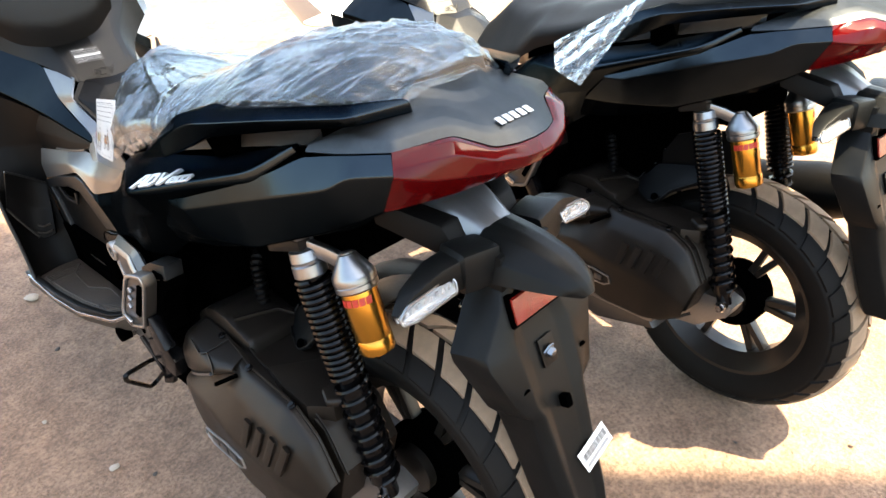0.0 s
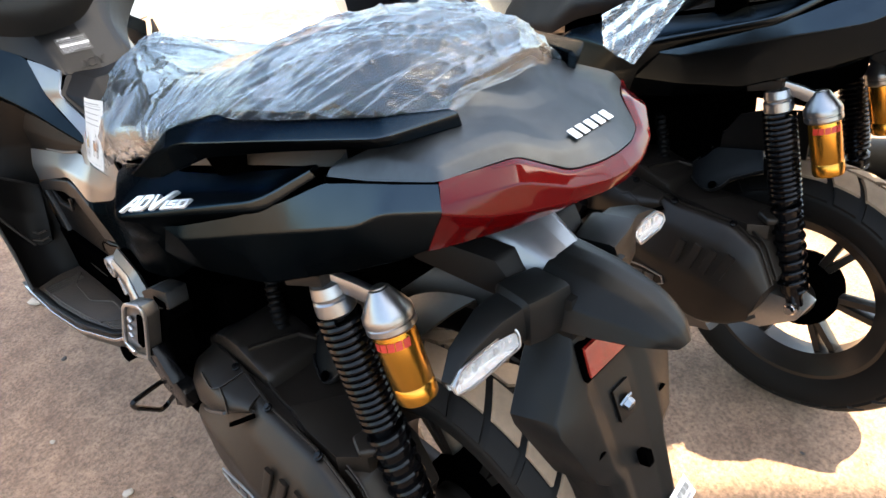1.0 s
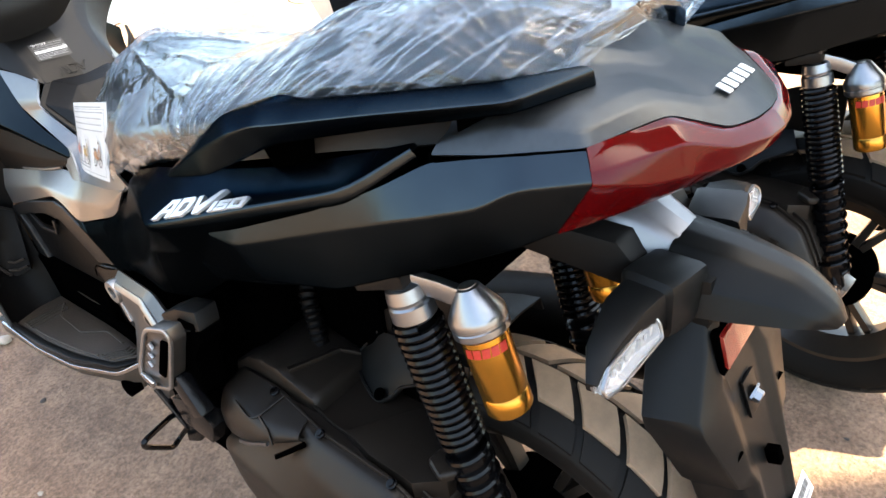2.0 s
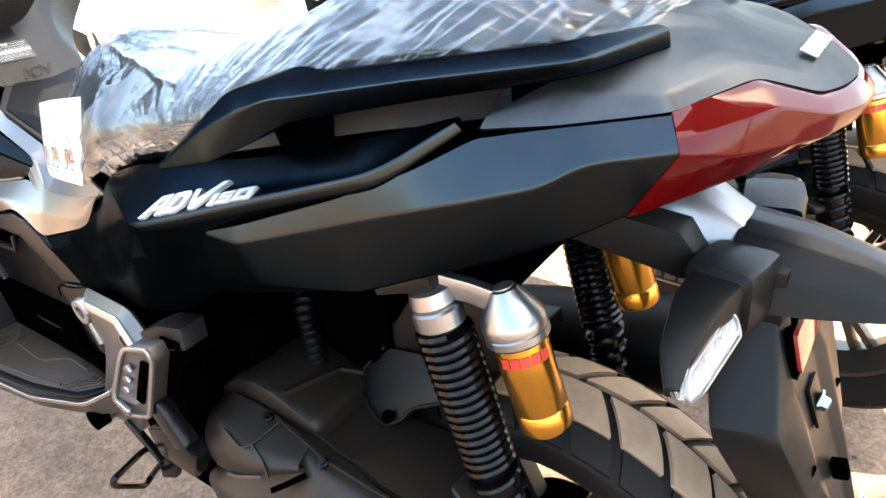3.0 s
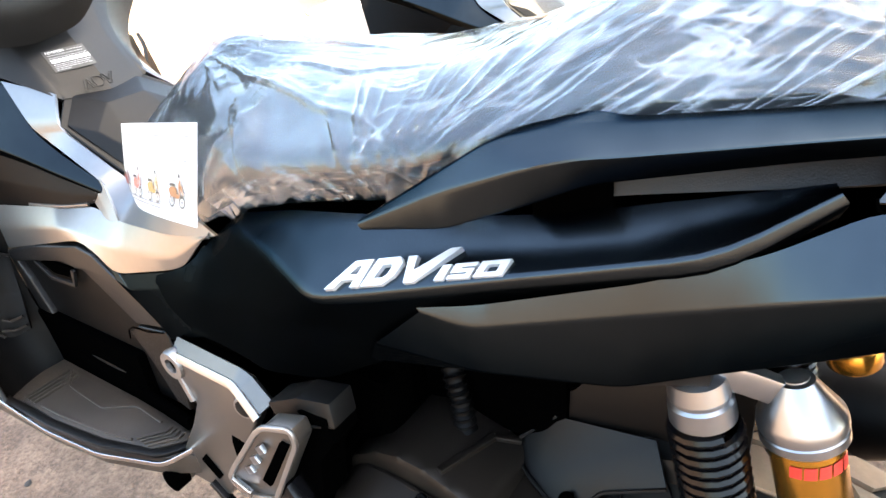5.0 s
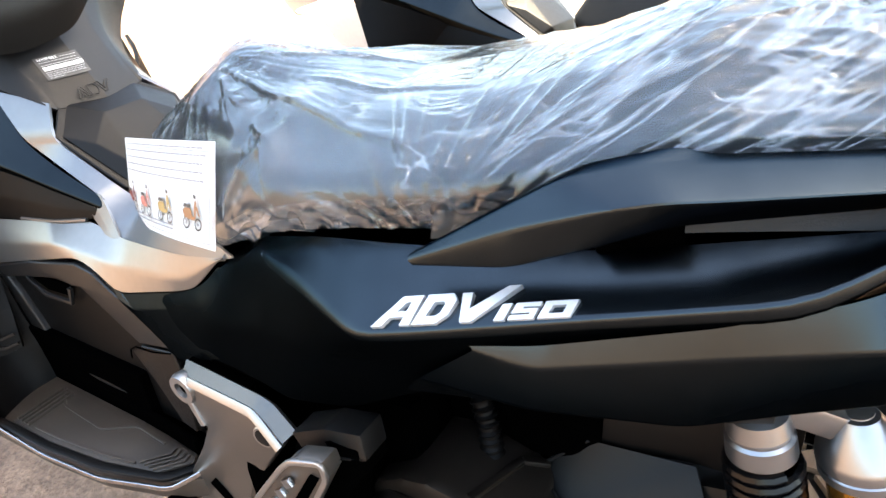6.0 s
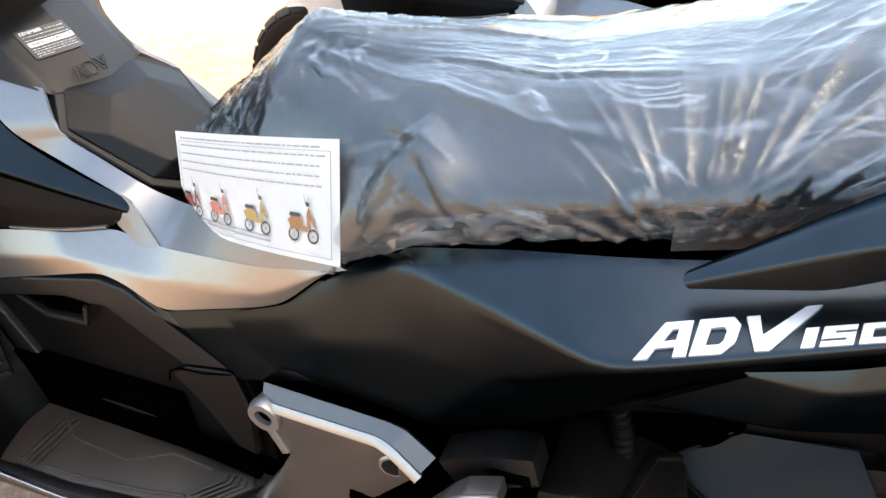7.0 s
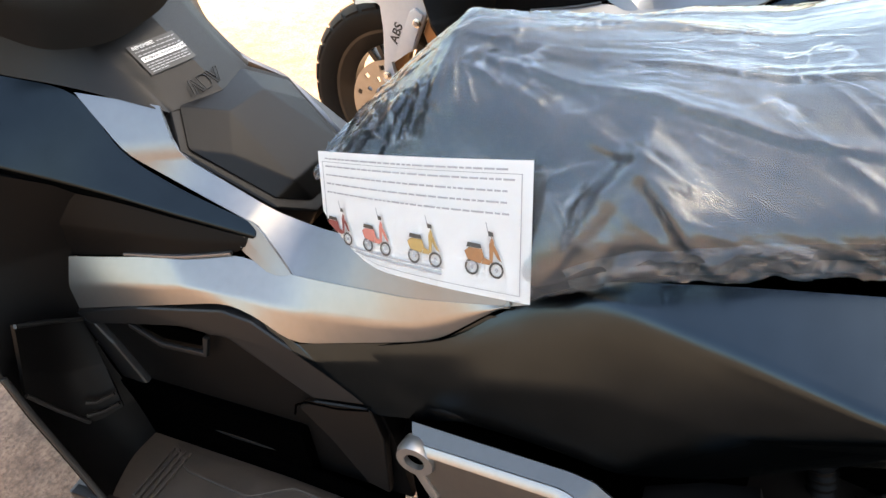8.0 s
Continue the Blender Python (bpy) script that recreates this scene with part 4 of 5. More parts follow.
def foot_area(root):
    # inner wall of the foot space
    wall_out = [(1.072, .514), (.963, .547), (.843, .572), (.813, .567), (.773, .543), (.729, .517), (.696, .489), (.685, .444), (.675, .345), (1.012, .345), (1.038, .368)]
    wall = part("footwell_panel", slab([V(.139, y, z) for y, z in wall_out], (0.03, 0, 0), .004, steps=2), SHIELD, root, "dark plastic footwell panel with a recess")
    band = [(1.072, .516), (.963, .549), (.843, .574), (.811, .569), (.773, .545), (.729, .519), (.700, .492), (.763, .480), (.849, .537), (.871, .535), (.905, .537), (.996, .517), (1.050, .503)]
    part("panel_frame", slab([V(.1485, y, z) for y, z in band], (0.012, 0, 0), .004, steps=3), FOOT, wall)
    part("panel_cheek", slab([V(.1480 + .10 * max(0, .47 - z), y, z) for y, z in [(.785, .461), (.763, .476), (.699, .487), (.688, .444), (.690, .372), (.715, .378), (.750, .425)]], (0.012, 0, 0), .0035, steps=3), PLASTIC, wall)
    part("panel_side", slab([V(.1475, y, z) for y, z in [(1.070, .512), (1.048, .503), (1.034, .478), (.996, .390), (.990, .372), (1.014, .356), (1.036, .370)]], (0.012, 0, 0), .004, steps=3), FOOT, wall)
    # slot drawn as a near-black slab, its shade put into the colour
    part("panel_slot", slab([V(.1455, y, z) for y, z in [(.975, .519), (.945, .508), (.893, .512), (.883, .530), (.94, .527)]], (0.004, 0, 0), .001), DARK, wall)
    part("slot_lip", sweep([V(.145, .990, .516), V(.149, .948, .502), V(.149, .886, .506), V(.148, .878, .530)], rect(.0025, .0030, .001)), FOOT, wall)
    ledge = [[(.141, .956, .401), (.141, .900, .407), (.141, .832, .409)], [(.152, .972, .381), (.154, .890, .378), (.153, .806, .377)], [(.150, .972, .373), (.152, .890, .370), (.151, .806, .369)]]
    part("panel_ledge", loft(ledge, .003, 4, .004), GUARD, wall)
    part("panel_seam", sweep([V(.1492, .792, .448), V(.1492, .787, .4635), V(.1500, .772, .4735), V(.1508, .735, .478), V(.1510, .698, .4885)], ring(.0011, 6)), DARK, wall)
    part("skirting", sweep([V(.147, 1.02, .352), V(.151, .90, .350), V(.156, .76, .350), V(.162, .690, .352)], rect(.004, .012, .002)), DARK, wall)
    # floorboard with a bright lip
    edge = [(.150, .655), (.176, .652), (.207, .700), (.237, .797), (.249, .90), (.256, 1.07), (.150, 1.08)]
    board = part("footboard", slab([V(h, y, .330) for h, y in edge], (0, 0, -0.03), .003), BOARD, root, "dark footboard with moulded rubber lines")
    part("board_lip", sweep(rounded([V(.172, .662, .340), V(.213, .6925, .327), V(.242, .796, .321), V(.254, .90, .324), V(.259, 1.03, .336)], .012), rect(.0020, .0034, .0009)), CHROME, board, "bright metal edge")
    part("board_rim", sweep(rounded([V(.170, .680, .333), V(.205, .706, .331), V(.233, .800, .331), V(.245, .90, .331), V(.252, 1.06, .333)], .012), rect(.006, .003, .0015)), PLASTIC, board)
    mat = [(.163, .700), (.174, .693), (.206, .722), (.227, .803), (.239, .90), (.241, .99), (.163, .99)]
    part("board_mat", slab([V(h, y, .331) for h, y in mat], (0, 0, .004), .002), BOARD, board)
    for k in range(4):
        o = .0085 * k
        part("mat_rib", sweep([V(.169, .706 + o, .336), V(.178, .704 + o, .336), V(.206, .730 + o, .336)], rect(.0018, .0022, .0008)), BOARD, board)
        part("mat_rib", sweep([V(.168, .985 - o, .336), V(.236, .985 - o, .336)], rect(.0018, .0022, .0008)), BOARD, board)
    part("mat_rib", sweep(rounded([V(.164, .985, .336), V(.188, .948, .336), V(.193, .855, .336), V(.166, .812, .336), V(.170, .752, .336)], .008), rect(.0016, .0018, .0007)), BOARD, board)
    part("mat_rib", sweep(rounded([V(.233, .945, .336), V(.231, .900, .336), V(.220, .808, .336), V(.210, .760, .336)], .008), rect(.0016, .0018, .0007)), BOARD, board)
    # near-black block added to fill the slit between leg shield and board
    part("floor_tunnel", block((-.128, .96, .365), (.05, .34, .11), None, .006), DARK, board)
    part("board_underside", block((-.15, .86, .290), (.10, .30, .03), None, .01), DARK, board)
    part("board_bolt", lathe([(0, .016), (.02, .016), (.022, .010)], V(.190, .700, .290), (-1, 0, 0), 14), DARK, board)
    # alloy passenger-peg bracket
    inner = [(.181, .636, .503), (.2025, .500, .5295), (.2060, .487, .527), (.2105, .462, .508)]
    outer = [(.166, .642, .512), (.192, .496, .540), (.1945, .478, .539), (.198, .451, .520)]
    shaft = [(.470, .495), (.512, .440), (.548, .399), (.565, .367), (.585, .330), (.612, .290), (.640, .272), (.655, .285), (.698, .284), (.706, .304), (.675, .348), (.640, .397), (.617, .437), (.632, .460), (.640, .478)]
    br = part("peg_bracket", slab([V(*p) for p in inner] + [V(.184 + .17 * max(0, .60 - y), y, z) for y, z in shaft], (0.012, 0, 0), .003, steps=2), BRACKET, root, "satin alloy passenger peg bracket")
    # one bracket: lit edges put into brighter alloy strips, the flank into a duller one
    part("bracket_flank", loft([outer, inner], .003, 4, .006, straight=True), CASTING, br)
    part("bracket_edge", sweep(rounded([V(h + .0010, y, z - .003) for h, y, z in inner], .006), rect(.0048, .0026, .0018), up=(-.8, 0, .6)), ALLOY, br)
    part("bracket_edge", sweep([V(.1825, .633, .468), V(.1845, .6195, .441)], rect(.0048, .0028, .0016), up=(-1, 0, 0)), ALLOY, br)
    part("plate_crease", sweep([V(.1885, .576, .470), V(.1905, .566, .487)], rect(.0008, .0008, .0003), up=(-1, 0, 0)), ALLOY, br)
    part("bracket_ring", lathe([(0, .0085), (0, .017), (.012, .019), (.018, .017), (.018, .0095), (.0, .0085)], (-.172, .632, .490), (-1, 0, 0), 28, caps=False), ALLOY, br)
    part("ring_core", lathe([(0, .0086), (.0140, .0086)], (-.171, .632, .490), (-1, 0, 0), 20), DARK, br)
    part("bracket_hole", lathe([(0, .0105), (.004, .0110), (.0045, .0090)], (-.2030, .488, .503), (-1, -.17, 0), 24), GUARD, br)
    part("hole_rim", lathe([(0, .0105), (.002, .0130), (.004, .0120), (.004, .0100)], (-.2035, .488, .503), (-1, -.17, 0), 24, caps=False), ALLOY, br)
    # near-black filler added where the bracket's gap would show lit ground
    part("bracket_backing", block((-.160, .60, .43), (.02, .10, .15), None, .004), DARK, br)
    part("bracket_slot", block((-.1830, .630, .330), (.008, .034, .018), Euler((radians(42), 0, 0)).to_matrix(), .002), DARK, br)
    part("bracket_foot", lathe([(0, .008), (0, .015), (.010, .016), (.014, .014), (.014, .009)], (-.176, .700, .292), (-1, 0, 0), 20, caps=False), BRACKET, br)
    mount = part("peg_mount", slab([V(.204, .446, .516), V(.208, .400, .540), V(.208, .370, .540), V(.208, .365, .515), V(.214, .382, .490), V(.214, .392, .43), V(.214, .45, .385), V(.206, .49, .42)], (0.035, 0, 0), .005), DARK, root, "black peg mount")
    part("mount_cap", slab([V(.208, .445, .530), V(.206, .405, .550), V(.200, .370, .553), V(.206, .362, .532), V(.212, .392, .526), V(.210, .43, .512)], (0.03, 0, 0), .003), PLASTIC, mount)
    part("mount_jaw", block((-.222, .415, .425), (.02, .03, .06), Euler((radians(-30), 0, 0)).to_matrix(), .004), STEEL_BLACK, mount)
    part("mount_foot", slab([V(.22, .50, .375), V(.22, .44, .40), V(.22, .40, .37), V(.22, .42, .33), V(.22, .49, .335)], (0.04, 0, 0), .006), STEEL_BLACK, mount)
    loop = [V(.2385, .414, .541), V(.2300, .388, .542), V(.2295, .386, .525), V(.2345, .432, .437), V(.2355, .447, .427), V(.2410, .470, .430), V(.2430, .484, .447), V(.2425, .474, .464), V(.2400, .425, .530)]
    peg = part("passenger_peg", slab(loop, (0.020, 0, 0), .004, steps=2), BRACKET, root, "folded alloy passenger peg")
    part("peg_rim", sweep(rounded([p + Vector((-.0015, 0, 0)) for p in loop[:4] + loop[5:]], .006, closed=True), rect(.0026, .0022, .0012), up=(-1, 0, 0), closed=True), ALLOY, peg)
    part("peg_slot", slab([V(.2365, .401, .526), V(.2350, .394, .522), V(.2380, .432, .456), V(.2395, .440, .462)], (0.006, 0, 0), .001), DARK, peg)
    for k in range(3):
        part("peg_tooth", block(V(.2412, .423 + .013 * k, .512 - .019 * k), (.005, .011, .009), Euler((radians(-35), 0, 0)).to_matrix(), .002), CAP, peg)
    part("peg_heel", block(V(.2445, .468, .443), (.006, .026, .010), Euler((radians(18), 0, 0)).to_matrix(), .003), CHROME, peg)
    # wire foot of the stand
    bend = rounded([V(.170, .600, .255), V(.192, .610, .262), V(.256, .574, .281), V(.2545, .586, .262), V(.2105, .612, .205), V(.192, .622, .205), V(.180, .600, .232)], .010)
    stand = part("side_stand", sweep(bend, ring(.0045, 10)), STEEL_BLACK, root, "black wire foot of the stand")
    part("stand_plate", slab([V(.176, .590, .262), V(.176, .556, .250), V(.182, .572, .215), V(.186, .608, .200), V(.182, .606, .235)], (0.010, 0, 0), .003), STEEL_BLACK, stand)
    part("stand_arm", sweep([V(.186, .640, .300), V(.186, .580, .250)], rect(.006, .004, .002)), STEEL_BLACK, stand)
    # another near-black filler, added in place of the shade behind the bracket
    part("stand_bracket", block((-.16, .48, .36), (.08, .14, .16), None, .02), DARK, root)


def front_end(root):
    # bright trim beside the lid, running on into the side panel
    crease = [(.119, .772, .607), (.129, .70, .618), (.139, .63, .630), (.1475, .560, .648)]
    rails = [
        [(.066, .921, .740), (.094, .889, .709), (.074, .812, .646), (.080, .765, .640), (.108, .69, .655), (.128, .62, .663), (.147, .541, .654)],
        [(.094, .990, .760), (.098, .950, .703), (.100, .812, .645)] + crease,
    ]
    twin(part("bright_trim", loft(rails, .003, 6, .004, straight=True, along=.016), SILVER, root, "satin silver trim beside the fuel lid", 75))
    rails = [
        [(.139, 1.046, .592), (.122, .90, .607), (.112, .838, .617), (.119, .772, .610), (.135, .66, .626), (.139, .63, .631), (.1455, .575, .645), (.1475, .556, .650)],
        [(.147, 1.058, .556), (.143, .87, .592), (.141, .815, .592), (.140, .765, .585), (.148, .65, .604), (.149, .622, .612), (.149, .572, .642), (.149, .554, .651)],
        [(.145, 1.064, .521), (.146, .836, .584), (.147, .803, .576), (.148, .767, .553), (.147, .640, .590), (.147, .612, .602), (.148, .570, .640), (.148, .552, .652)],
    ]
    twin(part("bright_panel", loft(rails, .006, 6, .004, straight=True, along=.024), PANEL, root, "satin silver lower side panel", 60))
    twin(part("vent_lip", sweep(spline([V(.128, .972, .602), V(.1225, .90, .609), V(.1135, .842, .618)], 5), rect(.0022, .0016, .0008)), SILVER, root, "bright lip under the vent"))
    rails = [
        [(.143, .80, .570), (.144, .767, .549), (.144, .640, .586), (.144, .612, .598), (.145, .570, .636), (.156, .50, .640)],
        [(.147, .79, .545), (.150, .744, .538), (.148, .650, .566), (.149, .615, .580), (.155, .575, .590), (.170, .49, .600)],
        [(.146, .74, .500), (.148, .69, .482), (.158, .620, .512), (.163, .580, .532), (.168, .530, .550), (.172, .485, .560)],
    ]
    twin(part("seam_panel", loft(rails, .003, 5, .004, straight=True), PAINT, root, "satin black lower panel"))
    # near-black sheet added to close the gaps onto the lit ground
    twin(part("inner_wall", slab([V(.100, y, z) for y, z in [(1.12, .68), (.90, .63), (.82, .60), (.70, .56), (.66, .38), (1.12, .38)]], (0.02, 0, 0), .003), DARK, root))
    # dark vent
    rails = [
        [(.1060, .822, .6355), (.110, .860, .641), (.114, .90, .648), (.122, .965, .662), (.138, 1.04, .678)],
        [(.1085, .824, .630), (.1145, .860, .628), (.1205, .90, .628), (.129, .965, .631), (.141, 1.05, .635)],
        [(.1090, .827, .624), (.1125, .846, .616), (.1215, .90, .607), (.128, .972, .600), (.134, 1.05, .590)],
    ]
    twin(part("vent", loft(rails, .004, 5, .004), SHIELD, root, "black vent recess"))
    rails = [[(.099, .832, .651), (.1015, .813, .6455), (.1195, .7715, .6105)], [(.1065, .8265, .6375), (.1085, .8195, .6290), (.1215, .785, .608)], [(.1095, .8285, .6240), (.1105, .8300, .6200), (.1200, .800, .609)]]
    twin(part("trim_corner", loft(rails, .002, 5, .003), SILVER, root, "satin silver corner round the vent", 75))
    # fuel lid: a dark seat and a faceted lid with a raised middle
    def lid(h, y, z, up=0.0):
        return Vector((-h, y - up * .62, z + up * .78))
    half = [(.055, .922, .737), (.091, .888, .709), (.069, .812, .646), (.040, .788, .628)]
    outer = [lid(*p) for p in half] + [lid(-h, y, z) for h, y, z in reversed(half)]
    part("lid_seat", slab(outer, (0, .018, -.024), .004, steps=3), PLASTIC, root)
    bm = bmesh.new()
    spots = {"top": (.049, .914, .732, .001), "wide": (.083, .884, .707, .001), "low": (.061, .817, .651, .001), "foot": (.034, .797, .636, .001),
             "peak": (.028, .884, .709, .016), "end": (.044, .812, .652, .013), "knee": (.064, .858, .688, .010)}
    vs = {}
    for k, p in spots.items():
        vs[k], vs[k + "_"] = bm.verts.new(lid(*p)), bm.verts.new(lid(-p[0], *p[1:]))
    for f in (("top", "peak", "peak_", "top_"), ("peak", "end", "end_", "peak_"), ("end", "foot", "foot_", "end_")):
        bm.faces.new([vs[k] for k in f])
    for s in ("", "_"):
        for f in (("top", "wide", "knee", "peak"), ("peak", "knee", "end"), ("wide", "low", "end", "knee"), ("low", "foot", "end")):
            bm.faces.new([vs[k + s] for k in f])
    bmesh.ops.recalc_face_normals(bm, faces=bm.faces)
    bmesh.ops.bevel(bm, geom=[e for e in bm.edges if not e.is_boundary], offset=.0025, segments=3, profile=.6, affect='EDGES')
    part("fuel_lid", bm, PLASTIC, root, "dark faceted fuel lid")
    # central cover with the notice, rising to the dash
    def face(h, s, lift=0.0):
        """A point of the cover's sloping middle face."""
        return Vector((-h, .902 + .22 * abs(h) + .65 * s - .76 * lift, .730 + .76 * s + .65 * lift))
    rails = [
        [(.060, .916, .730), (.068, .922, .737), (.096, .984, .765), (.131, 1.026, .790), (.165, 1.05, .815)],
        [(.0585, .9145, .732), (.062, .9475, .764), (.075, .985, .806), (.110, 1.02, .850), (.14, 1.04, .89)],
        [(.050, .9125, .7305), (.052, .9442, .766), (.055, .977, .806), (.075, 1.01, .850), (.09, 1.03, .89)],
        [(0, .902, .730), (0, .9280, .7604), (0, .9675, .806), (0, 1.00, .850), (0, 1.02, .89)],
    ]
    cover = part("dash_cover", loft(rails, .004, 6, .005), COVER, root, "dark dash cover with a warning notice")
    twin(cover)
    def on(u, v, lift=.0014):
        """u, v in 0..1 over the notice."""
        return face(.047 - .053 * u, .040 + .033 * v, lift)
    def bar(u0, v0, u1, v1, mat, parent, name="notice_line", lift=.0018):
        return part(name, grid([[on(u0 + (u1 - u0) * k / 6, v, lift) for k in range(7)] for v in (v0, v1)]), mat, parent)
    sheet = bar(0, 0, 1, 1, BLACK_INK, cover, "notice", .0014)
    tagged(sheet, "black and white warning notice")
    m = Matrix.Translation(on(.28, .88, .0022)) @ facing((0, 0, 0), on(.4, .9) - on(.1, .9), on(.2, .9) - on(.2, .6))
    text_mesh("REMEMBER", .0050, m, WHITE_INK, sheet, "notice_lettering", .0001)
    bar(.06, .40, .98, .56, WHITE_INK, sheet, "notice_band")
    m = Matrix.Translation(on(.52, .48, .0024)) @ facing((0, 0, 0), on(.4, .9) - on(.1, .9), on(.2, .9) - on(.2, .6))
    text_mesh("BRAKING INFORMATION", .0040, m, BLACK_INK, sheet, "notice_lettering", .0001)
    rng = random.Random(3)
    for v, u1 in ((.86, .95), (.74, .9), (.62, .95), (.30, .94), (.22, .9), (.14, .94), (.06, .4)):
        u = .06 if v < .8 else .56
        while u < u1:
            w = rng.uniform(.03, .09)
            bar(u, v, min(u + w, u1), v + .028, GREY_INK, sheet)
            u += w + .02
    m = Matrix.Translation(face(.008, .015, .0008)) @ facing((0, 0, 0), (1, 0, 0), (0, .65, .76))
    for loop in ([(0, 0), (9, 20), (15, 20), (24, 0), (18, 0), (12, 14), (6, 0)], [(27, 0), (27, 20), (40, 20), (46, 15), (46, 5), (40, 0)], [(48, 20), (54, 20), (60, 6), (70, 20), (77, 20), (62, 0), (56, 0)]):
        ring_pts = [m @ Vector(((x - 38) * .00062, (y - 10) * .00075, .0006)) for x, y in loop]
        part("embossed_shape", sweep(ring_pts, rect(.0006, .0005, .0002), up=m.to_3x3() @ Vector((0, 0, 1)), closed=True), COVER, cover)
    # overhang of the dash above the cover
    low = [(-.06, .955, .85), (-.016, .95, .814), (.028, .95, .803), (.065, .95, .800), (.107, .952, .807), (.139, .958, .821), (.180, .97, .86)]
    rails = [low, [(h * 1.05, y - .012, z + .04) for h, y, z in low], [(h * 1.1, y - .005, z + .12) for h, y, z in low], [(h * 1.1, y + .10, z + .16) for h, y, z in low]]
    part("dash_overhang", loft(rails, .012, 5, .006), COVER, root, "black dash overhang")
    # leg shield wings
    rails = [
        [(.100, .812, .645), (.099, .90, .675), (.097, .955, .705), (.094, .992, .757), (.108, 1.06, .777), (.130, 1.14, .797)],
        [(.107, .814, .637), (.118, .90, .657), (.128, .965, .675), (.150, 1.03, .700), (.175, 1.09, .725), (.205, 1.15, .745)],
        [(.106, .818, .633), (.114, .90, .648), (.122, .965, .662), (.140, 1.04, .680), (.165, 1.10, .70), (.195, 1.16, .71)],
    ]
    twin(part("leg_shield_wing", loft(rails, .003, 6, .005), WING, root, "satin black leg shield wing"))
    rails = [
        [(.122, .985, .668), (.160, 1.06, .700), (.205, 1.12, .730), (.230, 1.17, .745)],
        [(.130, 1.04, .600), (.170, 1.085, .600), (.212, 1.11, .600), (.238, 1.125, .600)],
        [(.148, 1.068, .512), (.185, 1.082, .512), (.222, 1.075, .514), (.249, 1.060, .518)],
        [(.150, 1.052, .440), (.188, 1.072, .440), (.225, 1.066, .450), (.251, 1.048, .468)],
        [(.150, 1.036, .390), (.188, 1.058, .395), (.225, 1.058, .405), (.249, 1.040, .415)],
        [(.150, 1.030, .325), (.190, 1.030, .325), (.228, 1.018, .325), (.253, 1.008, .328)],
    ]
    shield = part("leg_shield", loft(rails, .006, 6, .006), SHIELD, root, "dark leg shield with a stepped lower face")
    rails = [[(.222, 1.044, .566), (.186, 1.052, .540), (.152, 1.058, .512)], [(.234, 1.052, .515), (.196, 1.058, .470), (.166, 1.036, .460)], [(.243, 1.056, .486), (.206, 1.050, .404), (.180, 1.018, .412)]]
    part("shield_panel", loft(rails, .004, 5, .005), SHIELD, shield)
    part("panel_border", sweep(spline([V(.223, 1.041, .567), V(.187, 1.048, .541), V(.153, 1.054, .514)], 4), rect(.0022, .0022, .0010)), FOOT, shield)
    part("panel_border", sweep(spline([V(.244, 1.053, .486), V(.226, 1.050, .444), V(.207, 1.046, .405)], 4), rect(.0022, .0022, .0010)), FOOT, shield)
    for k in range(2):
        part("shield_line", sweep([V(.208 - .006 * k, 1.042, .418 + .016 * k), V(.194, 1.036, .412 + .016 * k), V(.182, 1.018, .420 + .016 * k)], rect(.0015, .002, .0008)), FOOT, shield)
    part("shield_edge", sweep([V(.2505, 1.058, .516), V(.252, 1.046, .468), V(.250, 1.038, .415), V(.254, 1.006, .330)], rect(.003, .003, .0015)), FOOT, shield)
    twin(shield)
    # front fairing, fork and mudguard
    rails = [
        [(.275, 1.30, .90), (.25, 1.42, .90), (.12, 1.54, .88), (0, 1.57, .87)],
        [(.268, 1.25, .80), (.25, 1.42, .78), (.12, 1.56, .74), (0, 1.60, .72)],
        [(.235, 1.20, .745), (.21, 1.38, .70), (.10, 1.50, .66), (0, 1.54, .65)],
    ]
    twin(part("front_fairing", loft(rails, .02, 6, .006), WHITE_PAINT, root, "pale silver front fairing"))
    for s in (-1, 1):
        a, b = Vector((s * .085, 1.20, .78)), Vector((s * .085, 1.372, .285))
        leg = part("fork_leg", lathe([(0, .018), (.26, .018), (.27, .025), (.52, .027), (.53, .018)], a, b - a, 20), BRONZE, root, "bronze fork leg")
        part("fork_clamp", slab([Vector((s * .116, y, z)) for y, z in [(1.205, .70), (1.195, .60), (1.225, .535), (1.20, .465), (1.165, .50), (1.135, .56), (1.12, .62), (1.12, .70)]], (s * -.03, 0, 0), .008, steps=3), BRONZE, leg)
        part("fork_cover", slab([Vector((s * .128, y, z)) for y, z in [(1.42, .70), (1.36, .62), (1.318, .59), (1.318, .54), (1.330, .45), (1.338, .425), (1.326, .408), (1.312, .410), (1.302, .44), (1.308, .468), (1.262, .492), (1.245, .50), (1.205, .575), (1.19, .62), (1.18, .70)]], (s * -.012, 0, 0), .004), WHITE_PAINT, leg, "pale fork cover")
        part("cover_fold", slab([Vector((s * .129, y, z)) for y, z in [(1.298, .47), (1.258, .495), (1.243, .505), (1.208, .578), (1.225, .592), (1.24, .585)]], (s * .006, 0, 0), .003), WHITE_PAINT, leg)
        for y, z in ((1.224, .562), (1.318, .440), (1.165, .645)):
            part("cover_bolt", lathe([(0, .010), (.003, .010), (.004, .006), (.007, .005)], (s * .134, y, z), (s, 0, 0), 12), CHROME, leg)
        text_mesh("ABS", .028, facing(Vector((s * .1286, 1.283, .535)), (0, -.45, .89) if s < 0 else (0, .45, -.89), (0, .89, .45)), BLACK_INK, leg, "cover_lettering", .0003, 0, "", .0006)
    rows = []
    for i in range(15):
        a = radians(78 + 76 * i / 14)
